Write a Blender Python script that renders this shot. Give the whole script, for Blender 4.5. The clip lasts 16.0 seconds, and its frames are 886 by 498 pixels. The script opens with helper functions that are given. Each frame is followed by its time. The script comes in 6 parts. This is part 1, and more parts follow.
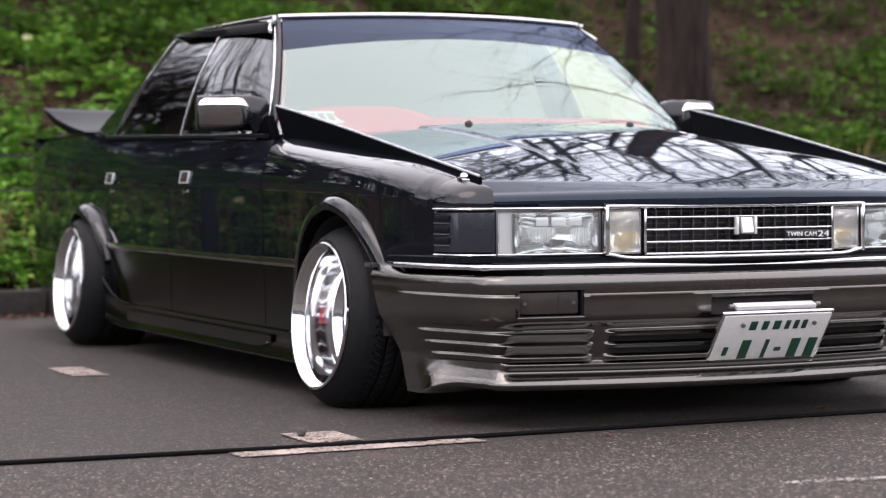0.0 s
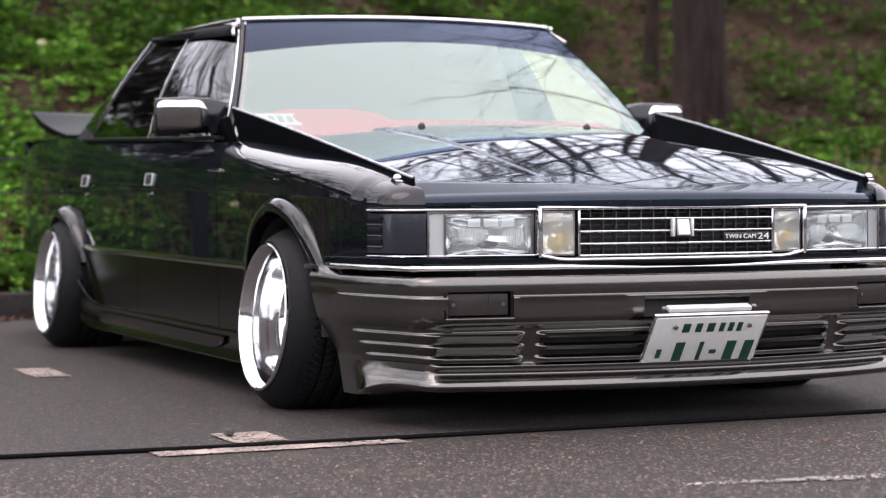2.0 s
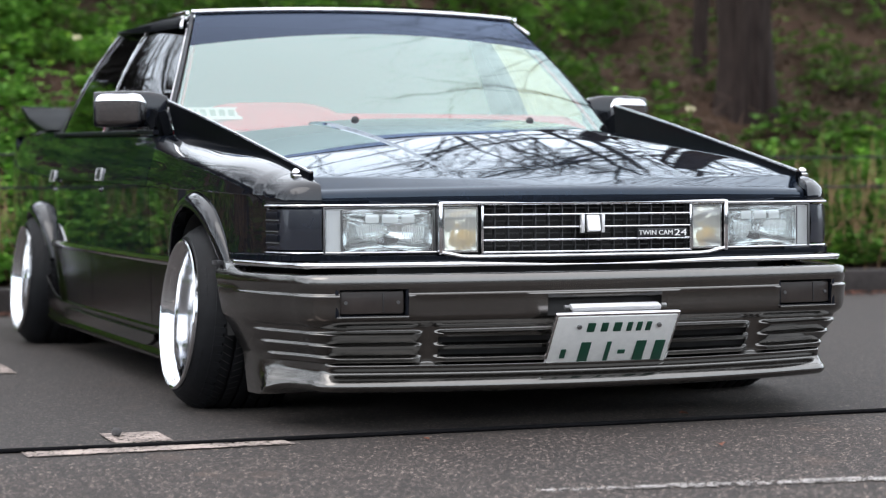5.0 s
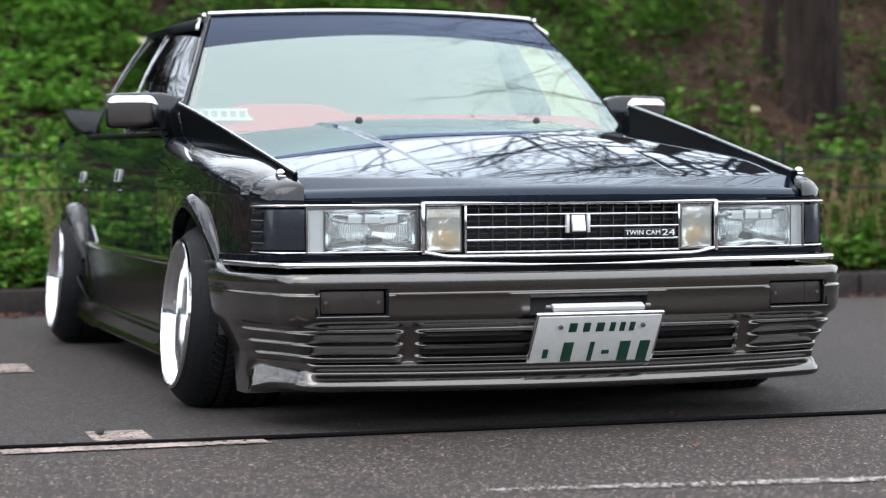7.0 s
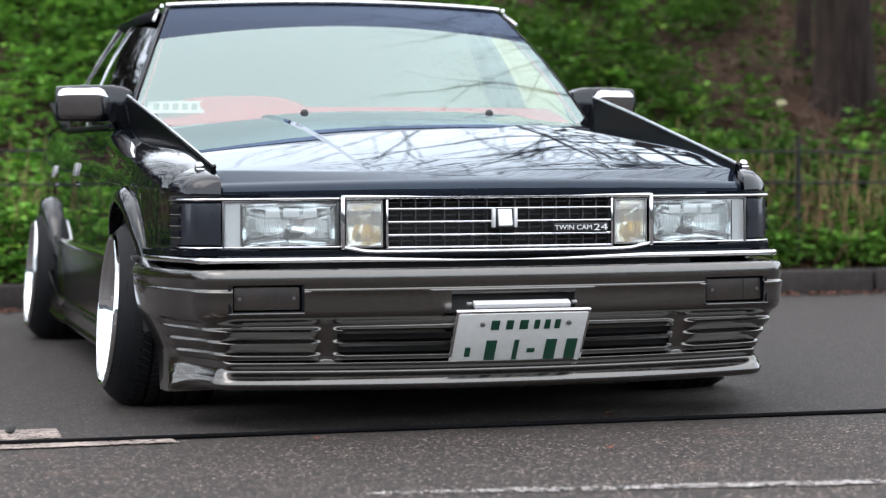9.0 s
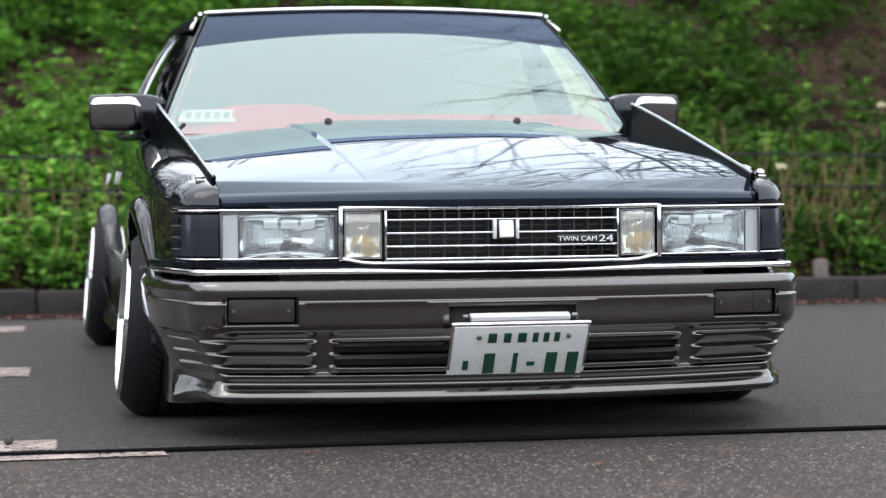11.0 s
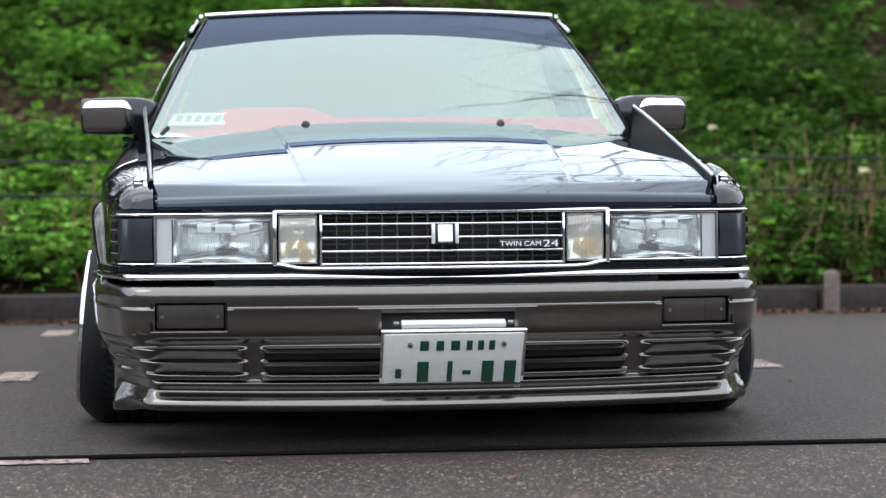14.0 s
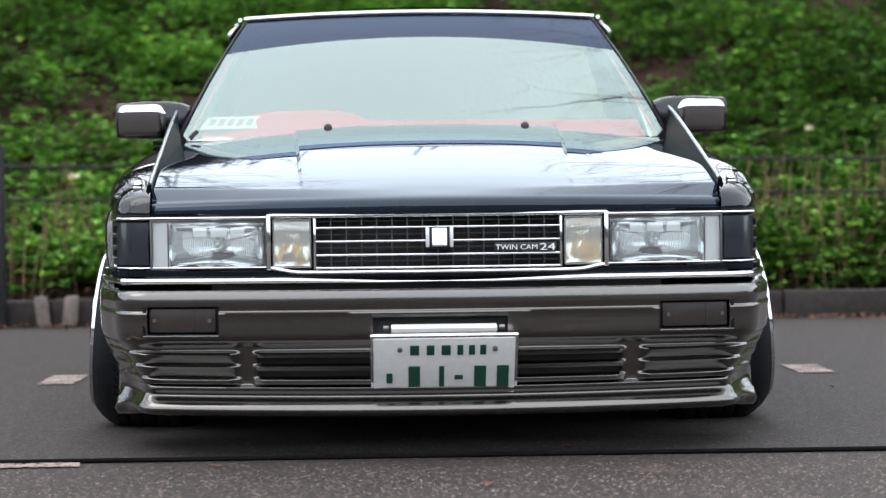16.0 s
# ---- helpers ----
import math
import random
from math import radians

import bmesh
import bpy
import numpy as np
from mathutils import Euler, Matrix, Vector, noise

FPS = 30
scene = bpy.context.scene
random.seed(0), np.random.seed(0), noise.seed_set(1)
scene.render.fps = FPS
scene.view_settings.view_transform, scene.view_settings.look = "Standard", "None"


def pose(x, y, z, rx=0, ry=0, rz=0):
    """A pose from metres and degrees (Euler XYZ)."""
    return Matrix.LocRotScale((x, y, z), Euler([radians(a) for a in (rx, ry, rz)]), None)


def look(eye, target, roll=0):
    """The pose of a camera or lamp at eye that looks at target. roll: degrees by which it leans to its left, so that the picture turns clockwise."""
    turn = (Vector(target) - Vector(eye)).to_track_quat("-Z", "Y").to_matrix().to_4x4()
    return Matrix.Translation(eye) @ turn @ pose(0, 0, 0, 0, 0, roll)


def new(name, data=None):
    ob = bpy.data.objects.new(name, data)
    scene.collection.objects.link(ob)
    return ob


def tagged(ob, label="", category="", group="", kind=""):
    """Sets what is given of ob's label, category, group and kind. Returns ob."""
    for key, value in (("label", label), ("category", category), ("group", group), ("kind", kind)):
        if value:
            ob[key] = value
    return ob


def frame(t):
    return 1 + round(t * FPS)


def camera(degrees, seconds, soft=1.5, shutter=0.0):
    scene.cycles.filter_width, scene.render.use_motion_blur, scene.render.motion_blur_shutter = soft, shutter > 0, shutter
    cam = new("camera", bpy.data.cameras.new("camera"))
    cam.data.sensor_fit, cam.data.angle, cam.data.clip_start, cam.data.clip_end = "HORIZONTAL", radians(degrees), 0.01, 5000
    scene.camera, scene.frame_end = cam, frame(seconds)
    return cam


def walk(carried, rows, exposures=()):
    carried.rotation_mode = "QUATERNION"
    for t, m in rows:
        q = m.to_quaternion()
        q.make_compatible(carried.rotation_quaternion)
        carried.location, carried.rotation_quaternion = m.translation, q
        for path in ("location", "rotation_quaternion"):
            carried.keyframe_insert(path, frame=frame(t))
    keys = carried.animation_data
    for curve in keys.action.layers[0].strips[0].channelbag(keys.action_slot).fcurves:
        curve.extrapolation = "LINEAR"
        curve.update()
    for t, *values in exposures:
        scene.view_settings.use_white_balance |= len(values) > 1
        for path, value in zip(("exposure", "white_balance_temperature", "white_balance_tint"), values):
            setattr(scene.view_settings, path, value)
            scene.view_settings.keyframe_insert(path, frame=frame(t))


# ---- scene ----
cam = camera(23.7, 16.0, soft=1.2)
PATH = [
    (0, (-3.038, -5.64, 0.642), (-2.222, -3.815, 0.578), -0.4),
    (0.5, (-2.938, -5.645, 0.629), (-2.141, -3.811, 0.564), -0.3),
    (1, (-2.861, -5.681, 0.631), (-2.073, -3.844, 0.569), -0.3),
    (1.5, (-2.803, -5.727, 0.622), (-2.025, -3.886, 0.565), -0.2),
    (2, (-2.734, -5.772, 0.625), (-1.97, -3.925, 0.568), -0.3),
    (2.5, (-2.649, -5.8, 0.623), (-1.9, -3.946, 0.566), -0.3),
    (3, (-2.545, -5.817, 0.623), (-1.811, -3.958, 0.565), -0.3),
    (3.5, (-2.451, -5.83, 0.629), (-1.733, -3.964, 0.57), -0.3),
    (4, (-2.346, -5.83, 0.629), (-1.645, -3.958, 0.569), -0.3),
    (4.5, (-2.244, -5.823, 0.625), (-1.561, -3.944, 0.564), -0.3),
    (7, (-1.86, -5.942, 0.616), (-1.297, -4.024, 0.557), -0.4),
    (7.5, (-1.741, -5.936, 0.601), (-1.201, -4.012, 0.541), -0.4),
    (8, (-1.65, -5.931, 0.601), (-1.13, -4.001, 0.54), -0.4),
    (8.5, (-1.548, -5.918, 0.6), (-1.043, -3.984, 0.54), -0.4),
    (9, (-1.441, -5.902, 0.606), (-0.95, -3.965, 0.544), -0.4),
    (11.5, (-0.955, -5.914, 0.63), (-0.634, -3.941, 0.572), -0.5),
    (12, (-0.836, -5.896, 0.615), (-0.539, -3.919, 0.559), -0.5),
    (12.5, (-0.753, -5.892, 0.617), (-0.477, -3.912, 0.559), -0.5),
    (13, (-0.659, -5.877, 0.616), (-0.412, -3.893, 0.562), -0.5),
    (13.5, (-0.562, -5.859, 0.62), (-0.349, -3.871, 0.564), -0.5),
    (14, (-0.471, -5.858, 0.619), (-0.284, -3.868, 0.565), -0.5),
    (14.5, (-0.366, -5.859, 0.605), (-0.201, -3.866, 0.553), -0.6),
    (15, (-0.275, -5.86, 0.603), (-0.136, -3.865, 0.554), -0.6),
    (15.5, (-0.188, -5.854, 0.604), (-0.091, -3.857, 0.555), -0.6),
    (16, (-0.084, -5.83, 0.616), (-0.044, -3.831, 0.566), -0.7),
]
walk(cam, [(t, look(eye, target, roll)) for t, eye, target, roll in PATH],
     exposures=[(0, 0.62, 7100, 24), (2.0, 0.62, 7100, 24), (2.6, 0.62, 6650, 13), (16, 0.62, 6650, 13)])
cam.data.dof.use_dof = True
cam.data.dof.focus_distance = 5.5
cam.data.dof.aperture_fstop = 3.6

# ---- light ----
world = bpy.data.worlds.new("overcast_sky")
scene.world = world
world.use_nodes = True
wn, wl = world.node_tree.nodes, world.node_tree.links
sky = wn.new("ShaderNodeTexSky")
sky.sky_type = "NISHITA"
sky.sun_disc = False
sky.sun_elevation = radians(50)
sky.sun_rotation = radians(-100)
sky.dust_density = 4.0
sky.air_density = 1.2
grey = wn.new("ShaderNodeHueSaturation")
grey.inputs["Saturation"].default_value = 0.22
wl.new(sky.outputs[0], grey.inputs["Color"])
cloud = wn.new("ShaderNodeMix")
cloud.data_type = "RGBA"
cloud.inputs[0].default_value = 0.9
# cloud cover, brighter overhead than at the horizon
wtc = wn.new("ShaderNodeTexCoord")
wsep = wn.new("ShaderNodeSeparateXYZ")
wl.new(wtc.outputs["Generated"], wsep.inputs[0])
dome = wn.new("ShaderNodeMapRange")
dome.inputs["From Min"].default_value = 0.0
dome.inputs["To Min"].default_value = 10.6
dome.inputs["To Max"].default_value = 11.5
wl.new(wsep.outputs["Z"], dome.inputs["Value"])
tint = wn.new("ShaderNodeMix")
tint.data_type = "RGBA"
tint.blend_type = "MULTIPLY"
tint.inputs[0].default_value = 1.0
hue = wn.new("ShaderNodeMix")
hue.data_type = "RGBA"
hue.inputs[6].default_value = (0.84, 0.98, 1.11, 1)
hue.inputs[7].default_value = (0.95, 0.995, 1.06, 1)
wl.new(wsep.outputs["Z"], hue.inputs[0])
wl.new(hue.outputs[2], tint.inputs[7])
wl.new(dome.outputs[0], tint.inputs[6])
wl.new(tint.outputs[2], cloud.inputs[7])
wl.new(grey.outputs[0], cloud.inputs[6])
wl.new(cloud.outputs[2], wn["Background"].inputs["Color"])
wn["Background"].inputs["Strength"].default_value = 0.15
sun = new("sun", bpy.data.lights.new("sun", "SUN"))
sun.data.energy = 0.5
sun.data.angle = radians(40)
sun.data.color = (1.0, 0.97, 0.93)
sun.matrix_world = look((-6.33, -1.12, 7.66), (0, 0, 0))

# ---- materials ----
def mat(name, color, rough=0.5, metal=0.0, coat=0.0, grain=0.0, grain_scale=60.0, bump=0.0, bump_scale=200.0,
        second=None, spec=0.5, wave=0.0, rough_var=0.0, stretch=1.0):
    """A surface with two scales of variation in tone, fine relief and, for sheet metal, a slight long wave."""
    m = bpy.data.materials.new(name)
    m.use_nodes = True
    n, l = m.node_tree.nodes, m.node_tree.links
    b = n["Principled BSDF"]
    b.inputs["Roughness"].default_value = rough
    b.inputs["Metallic"].default_value = metal
    b.inputs["Coat Weight"].default_value = coat
    b.inputs["Coat Roughness"].default_value = 0.0
    b.inputs["Specular IOR Level"].default_value = spec
    b.inputs["Coat IOR"].default_value = 1.40
    tc = n.new("ShaderNodeTexCoord")
    if stretch != 1.0:
        mp = n.new("ShaderNodeMapping")
        mp.inputs["Scale"].default_value = (1, 1, stretch)
        l.new(tc.outputs["Object"], mp.inputs["Vector"])
        place = mp.outputs[0]
    else:
        place = tc.outputs["Object"]
    fine = n.new("ShaderNodeTexNoise")
    fine.inputs["Scale"].default_value = grain_scale
    fine.inputs["Detail"].default_value = 5
    big = n.new("ShaderNodeTexNoise")
    big.inputs["Scale"].default_value = grain_scale / 14
    big.inputs["Detail"].default_value = 3
    l.new(place, fine.inputs["Vector"])
    l.new(place, big.inputs["Vector"])
    mix = n.new("ShaderNodeMix")
    mix.data_type = "RGBA"
    mix.inputs[6].default_value = (*color, 1)
    mix.inputs[7].default_value = (*(second or [c * (1 - grain) for c in color]), 1)
    add = n.new("ShaderNodeMath")
    add.operation = "MULTIPLY"
    l.new(fine.outputs["Fac"], add.inputs[0])
    l.new(big.outputs["Fac"], add.inputs[1])
    ramp = n.new("ShaderNodeMapRange")
    ramp.inputs["From Min"].default_value = 0.15
    ramp.inputs["From Max"].default_value = 0.37
    l.new(add.outputs[0], ramp.inputs["Value"])
    l.new(ramp.outputs[0], mix.inputs[0])
    l.new(mix.outputs[2], b.inputs["Base Color"])
    if rough_var:
        rr = n.new("ShaderNodeMapRange")
        rr.inputs["To Min"].default_value = rough - rough_var
        rr.inputs["To Max"].default_value = rough + rough_var
        l.new(big.outputs["Fac"], rr.inputs["Value"])
        l.new(rr.outputs[0], b.inputs["Roughness"])
    last = None
    if bump:
        t = n.new("ShaderNodeTexNoise")
        t.inputs["Scale"].default_value = bump_scale
        t.inputs["Detail"].default_value = 4
        l.new(place, t.inputs["Vector"])
        bp = n.new("ShaderNodeBump")
        bp.inputs["Strength"].default_value = bump
        bp.inputs["Distance"].default_value = 0.004
        l.new(t.outputs["Fac"], bp.inputs["Height"])
        last = bp
    if wave:
        t = n.new("ShaderNodeTexNoise")
        t.inputs["Scale"].default_value = 3.2
        t.inputs["Detail"].default_value = 1
        l.new(tc.outputs["Object"], t.inputs["Vector"])
        bp = n.new("ShaderNodeBump")
        bp.inputs["Strength"].default_value = 1.0
        bp.inputs["Distance"].default_value = wave
        l.new(t.outputs["Fac"], bp.inputs["Height"])
        if last:
            l.new(last.outputs[0], bp.inputs["Normal"])
        last = bp
    if last:
        l.new(last.outputs[0], b.inputs["Normal"])
        if coat:
            l.new(last.outputs[0], b.inputs["Coat Normal"])
    return m


# one black body paint; bonnet and fender copies carry added sheen for sky reflections
BONNET = mat("bonnet_black_paint_sheen", (0.012, 0.018, 0.030), 0.02, 0.25, 0.55, 0.3, 40, spec=0.4, wave=0.00012)
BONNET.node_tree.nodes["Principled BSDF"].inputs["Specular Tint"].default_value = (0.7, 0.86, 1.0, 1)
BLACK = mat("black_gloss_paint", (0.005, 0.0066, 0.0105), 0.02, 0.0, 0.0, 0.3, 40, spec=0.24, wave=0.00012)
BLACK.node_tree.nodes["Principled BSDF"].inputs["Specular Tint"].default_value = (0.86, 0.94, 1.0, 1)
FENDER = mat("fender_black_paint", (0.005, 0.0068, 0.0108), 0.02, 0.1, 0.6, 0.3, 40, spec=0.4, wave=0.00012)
FLARE = mat("black_flare_paint", (0.006, 0.0075, 0.010), 0.05, 0.05, 0.6, 0.3, 40, spec=0.45)
PILLAR = mat("dark_pillar_paint", (0.012, 0.015, 0.020), 0.28, 0, 0.0, 0.2, 40, spec=0.4)
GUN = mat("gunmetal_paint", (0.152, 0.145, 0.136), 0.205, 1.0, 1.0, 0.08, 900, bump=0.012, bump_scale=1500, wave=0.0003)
# gunmetal for the car's flanks, their shade put into the base colour
GUNSIDE = mat("gunmetal_paint_shaded_side", (0.023, 0.0215, 0.022), 0.2, 1.0, 0.08, 0.2, 900, bump=0.03, bump_scale=1500, wave=0.0003)
EDGE = mat("edge_highlight", (0.5, 0.51, 0.53), 0.2, 1.0, 0, 0.1, 40)
CHROME = mat("chrome", (0.82, 0.82, 0.84), 0.07, 1.0, 0, 0.08, 30, rough_var=0.03)
POLISH = mat("polished_aluminium", (0.90, 0.91, 0.93), 0.09, 1.0, 0, 0.1, 25, rough_var=0.03)
RUBBER = mat("tyre_rubber", (0.0085, 0.009, 0.0105), 0.55, 0, 0, 0.35, 50, spec=0.16, bump=0.2, bump_scale=500)
PLASTIC = mat("black_plastic", (0.022, 0.022, 0.024), 0.4, 0, 0, 0.3, 60, bump=0.1, bump_scale=600)
DARK = mat("dark_void", (0.035, 0.034, 0.034), 0.8, 0, 0, 0.3, 20)
SMOKE = mat("smoked_lens", (0.007, 0.009, 0.014), 0.15, 0, 0.3, 0.3, 30)
CORNER = mat("smoked_corner_lens", (0.016, 0.019, 0.028), 0.22, 0, 0.5, 0.25, 30, spec=0.5)
FOGLENS = mat("fog_lamp_smoked_lens", (0.042, 0.034, 0.031), 0.3, 0, 0.1, 0.3, 30, spec=0.2)
DRY = mat("pale_dry_stalks", (0.3, 0.19, 0.11), 0.9, 0, 0, 0.5, 8, spec=0.2)
UPRIGHT = mat("grille_upright_grey", (0.06, 0.06, 0.063), 0.4, 0.2, 0, 0.2, 60)
DARKCAP = mat("darkened_chrome", (0.30, 0.29, 0.29), 0.22, 1.0, 0, 0.15, 60, stretch=8)
GREYPL = mat("grey_plastic", (0.10, 0.10, 0.102), 0.3, 0.2, 0.3, 0.2, 60)
SILVER = mat("lamp_reflector", (0.95, 0.97, 0.97), 0.13, 1.0, 0, 0.05, 30)
SATBLACK = mat("satin_black_paint", (0.010, 0.011, 0.015), 0.4, 0, 0, 0.3, 60, spec=0.06)
FINBLACK = mat("fin_black_paint", (0.004, 0.0046, 0.006), 0.28, 0, 0, 0.3, 60, spec=0.008)
SATIN = mat("satin_silver", (0.82, 0.82, 0.83), 0.3, 0.45, 0.3, 0.06, 40)
AMBER = mat("amber_bulb", (1.0, 0.62, 0.08), 0.25, 0, 0.3, 0.2, 40)
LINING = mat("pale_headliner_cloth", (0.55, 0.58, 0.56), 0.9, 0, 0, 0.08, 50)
SCREENBACK = mat("pale_screen_backing", (0.70, 0.94, 0.90), 0.9, 0, 0, 0.06, 30, bump=0.3, bump_scale=60)
RED = mat("red_dashboard_cloth", (0.62, 0.014, 0.045), 0.75, 0, 0, 0.2, 80, bump=0.2, bump_scale=800)
ROSE = mat("faded_rose_cloth", (0.42, 0.12, 0.12), 0.8, 0, 0, 0.2, 80)
CARD = mat("white_card", (0.75, 0.75, 0.72), 0.7, 0, 0, 0.08, 40)
INKG = mat("dark_green_ink", (0.006, 0.06, 0.035), 0.5, 0, 0, 0.2, 40)
GREYINK = mat("grey_green_ink", (0.33, 0.40, 0.34), 0.6, 0, 0, 0.2, 40)
PLATE = mat("white_plate_enamel", (0.74, 0.74, 0.72), 0.35, 0, 0.2, 0.1, 60, bump=0.05)
WHITEINK = mat("white_letter", (0.8, 0.8, 0.8), 0.4, 0, 0, 0.05, 40)
STEEL = mat("grey_steel", (0.3, 0.3, 0.3), 0.4, 0.8, 0, 0.3, 60)
LINE = mat("worn_road_paint", (0.46, 0.375, 0.33), 0.8, 0, 0, 0, 150, bump=0.5, bump_scale=300, second=(0.10, 0.082, 0.074))
LINE_WORN = mat("heavily_worn_road_paint", (0.62, 0.58, 0.55), 0.85, 0, 0, 0, 160, bump=0.5, bump_scale=300, second=(0.06, 0.055, 0.052))
ROPE = mat("black_rope", (0.006, 0.006, 0.007), 0.9, 0, 0, 0.4, 200, bump=0.6, bump_scale=900, spec=0.1)
STONE = mat("grey_stone", (0.09, 0.085, 0.085), 0.85, 0, 0, 0.4, 60, bump=0.5, bump_scale=120)
KERB = mat("dark_kerb_stone", (0.04, 0.033, 0.031), 0.9, 0, 0, 0.55, 30, bump=0.6, bump_scale=90)
SOIL = mat("brown_soil", (0.046, 0.027, 0.018), 0.95, 0, 0, 0.6, 9, bump=0.8, bump_scale=40, second=(0.014, 0.011, 0.005), spec=0.08)
BARK = mat("tree_bark", (0.037, 0.027, 0.024), 0.9, 0, 0, 0.8, 22, bump=1.0, bump_scale=30, second=(0.016, 0.011, 0.01), stretch=0.22, spec=0.1)
TWIG = mat("dark_twig_bark", (0.022, 0.017, 0.015), 0.9, 0, 0, 0.5, 24)
POST = mat("weathered_wood", (0.2, 0.16, 0.145), 0.9, 0, 0, 0.4, 40, bump=0.6, bump_scale=110)
WIRE = mat("dark_wire", (0.01, 0.01, 0.011), 0.6, 0.2, 0, 0.3, 60)
STEM = mat("dry_stems", (0.098, 0.057, 0.037), 0.9, 0, 0, 0.5, 8)
FLOWER = mat("pale_flower", (0.72, 0.66, 0.42), 0.8, 0, 0, 0.1, 40)
DEADLEAF = mat("dead_leaf", (0.17, 0.065, 0.04), 0.8, 0, 0, 0.4, 60)
PALEBELT = mat("pale_belt", (0.10, 0.11, 0.11), 0.95, 0, 0, 0.6, 0.8, bump=0.8, bump_scale=3)


def leaf_material(name, k):
    m = bpy.data.materials.new(name)
    m.use_nodes = True
    n, l = m.node_tree.nodes, m.node_tree.links
    b = n["Principled BSDF"]
    g = n.new("ShaderNodeNewGeometry")
    r = n.new("ShaderNodeValToRGB")
    e = r.color_ramp.elements
    e[0].position, e[0].color = 0.0, (0.038, 0.105, 0.016, 1)
    e[1].position, e[1].color = 1.0, (0.26, 0.4, 0.06, 1)
    x = e.new(0.55)
    x.color = (0.085, 0.205, 0.03, 1)
    x = e.new(0.96)
    x.color = (0.14, 0.29, 0.04, 1)
    for q in e:
        q.color = (q.color[0] * k * 1.0, q.color[1] * k, q.color[2] * k * 1.3, 1)
    l.new(g.outputs["Random Per Island"], r.inputs[0])
    tc = n.new("ShaderNodeTexCoord")
    t = n.new("ShaderNodeTexNoise")
    t.inputs["Scale"].default_value = 1.1
    l.new(tc.outputs["Object"], t.inputs["Vector"])
    mix = n.new("ShaderNodeMix")
    mix.data_type = "RGBA"
    mix.blend_type = "MULTIPLY"
    mix.inputs[0].default_value = 1.0
    rr = n.new("ShaderNodeValToRGB")
    rr.color_ramp.elements[0].color = (0.45, 0.5, 0.4, 1)
    rr.color_ramp.elements[0].position = 0.3
    rr.color_ramp.elements[1].color = (1.3, 1.2, 1.0, 1)
    rr.color_ramp.elements[1].position = 0.7
    l.new(t.outputs["Fac"], rr.inputs[0])
    l.new(r.outputs[0], mix.inputs[6])
    l.new(rr.outputs[0], mix.inputs[7])
    l.new(mix.outputs[2], b.inputs["Base Color"])
    b.inputs["Roughness"].default_value = 0.6
    b.inputs["Specular IOR Level"].default_value = 0.12
    tr = n.new("ShaderNodeBsdfTranslucent")
    l.new(mix.outputs[2], tr.inputs["Color"])
    ms = n.new("ShaderNodeMixShader")
    ms.inputs[0].default_value = 0.25
    l.new(b.outputs[0], ms.inputs[1])
    l.new(tr.outputs[0], ms.inputs[2])
    l.new(ms.outputs[0], n["Material Output"].inputs["Surface"])
    return m


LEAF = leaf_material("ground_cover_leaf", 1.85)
# darker copy of the same leaf, tree shade put into its colour
SHADELEAF = leaf_material("shaded_cover_leaf", 0.9)


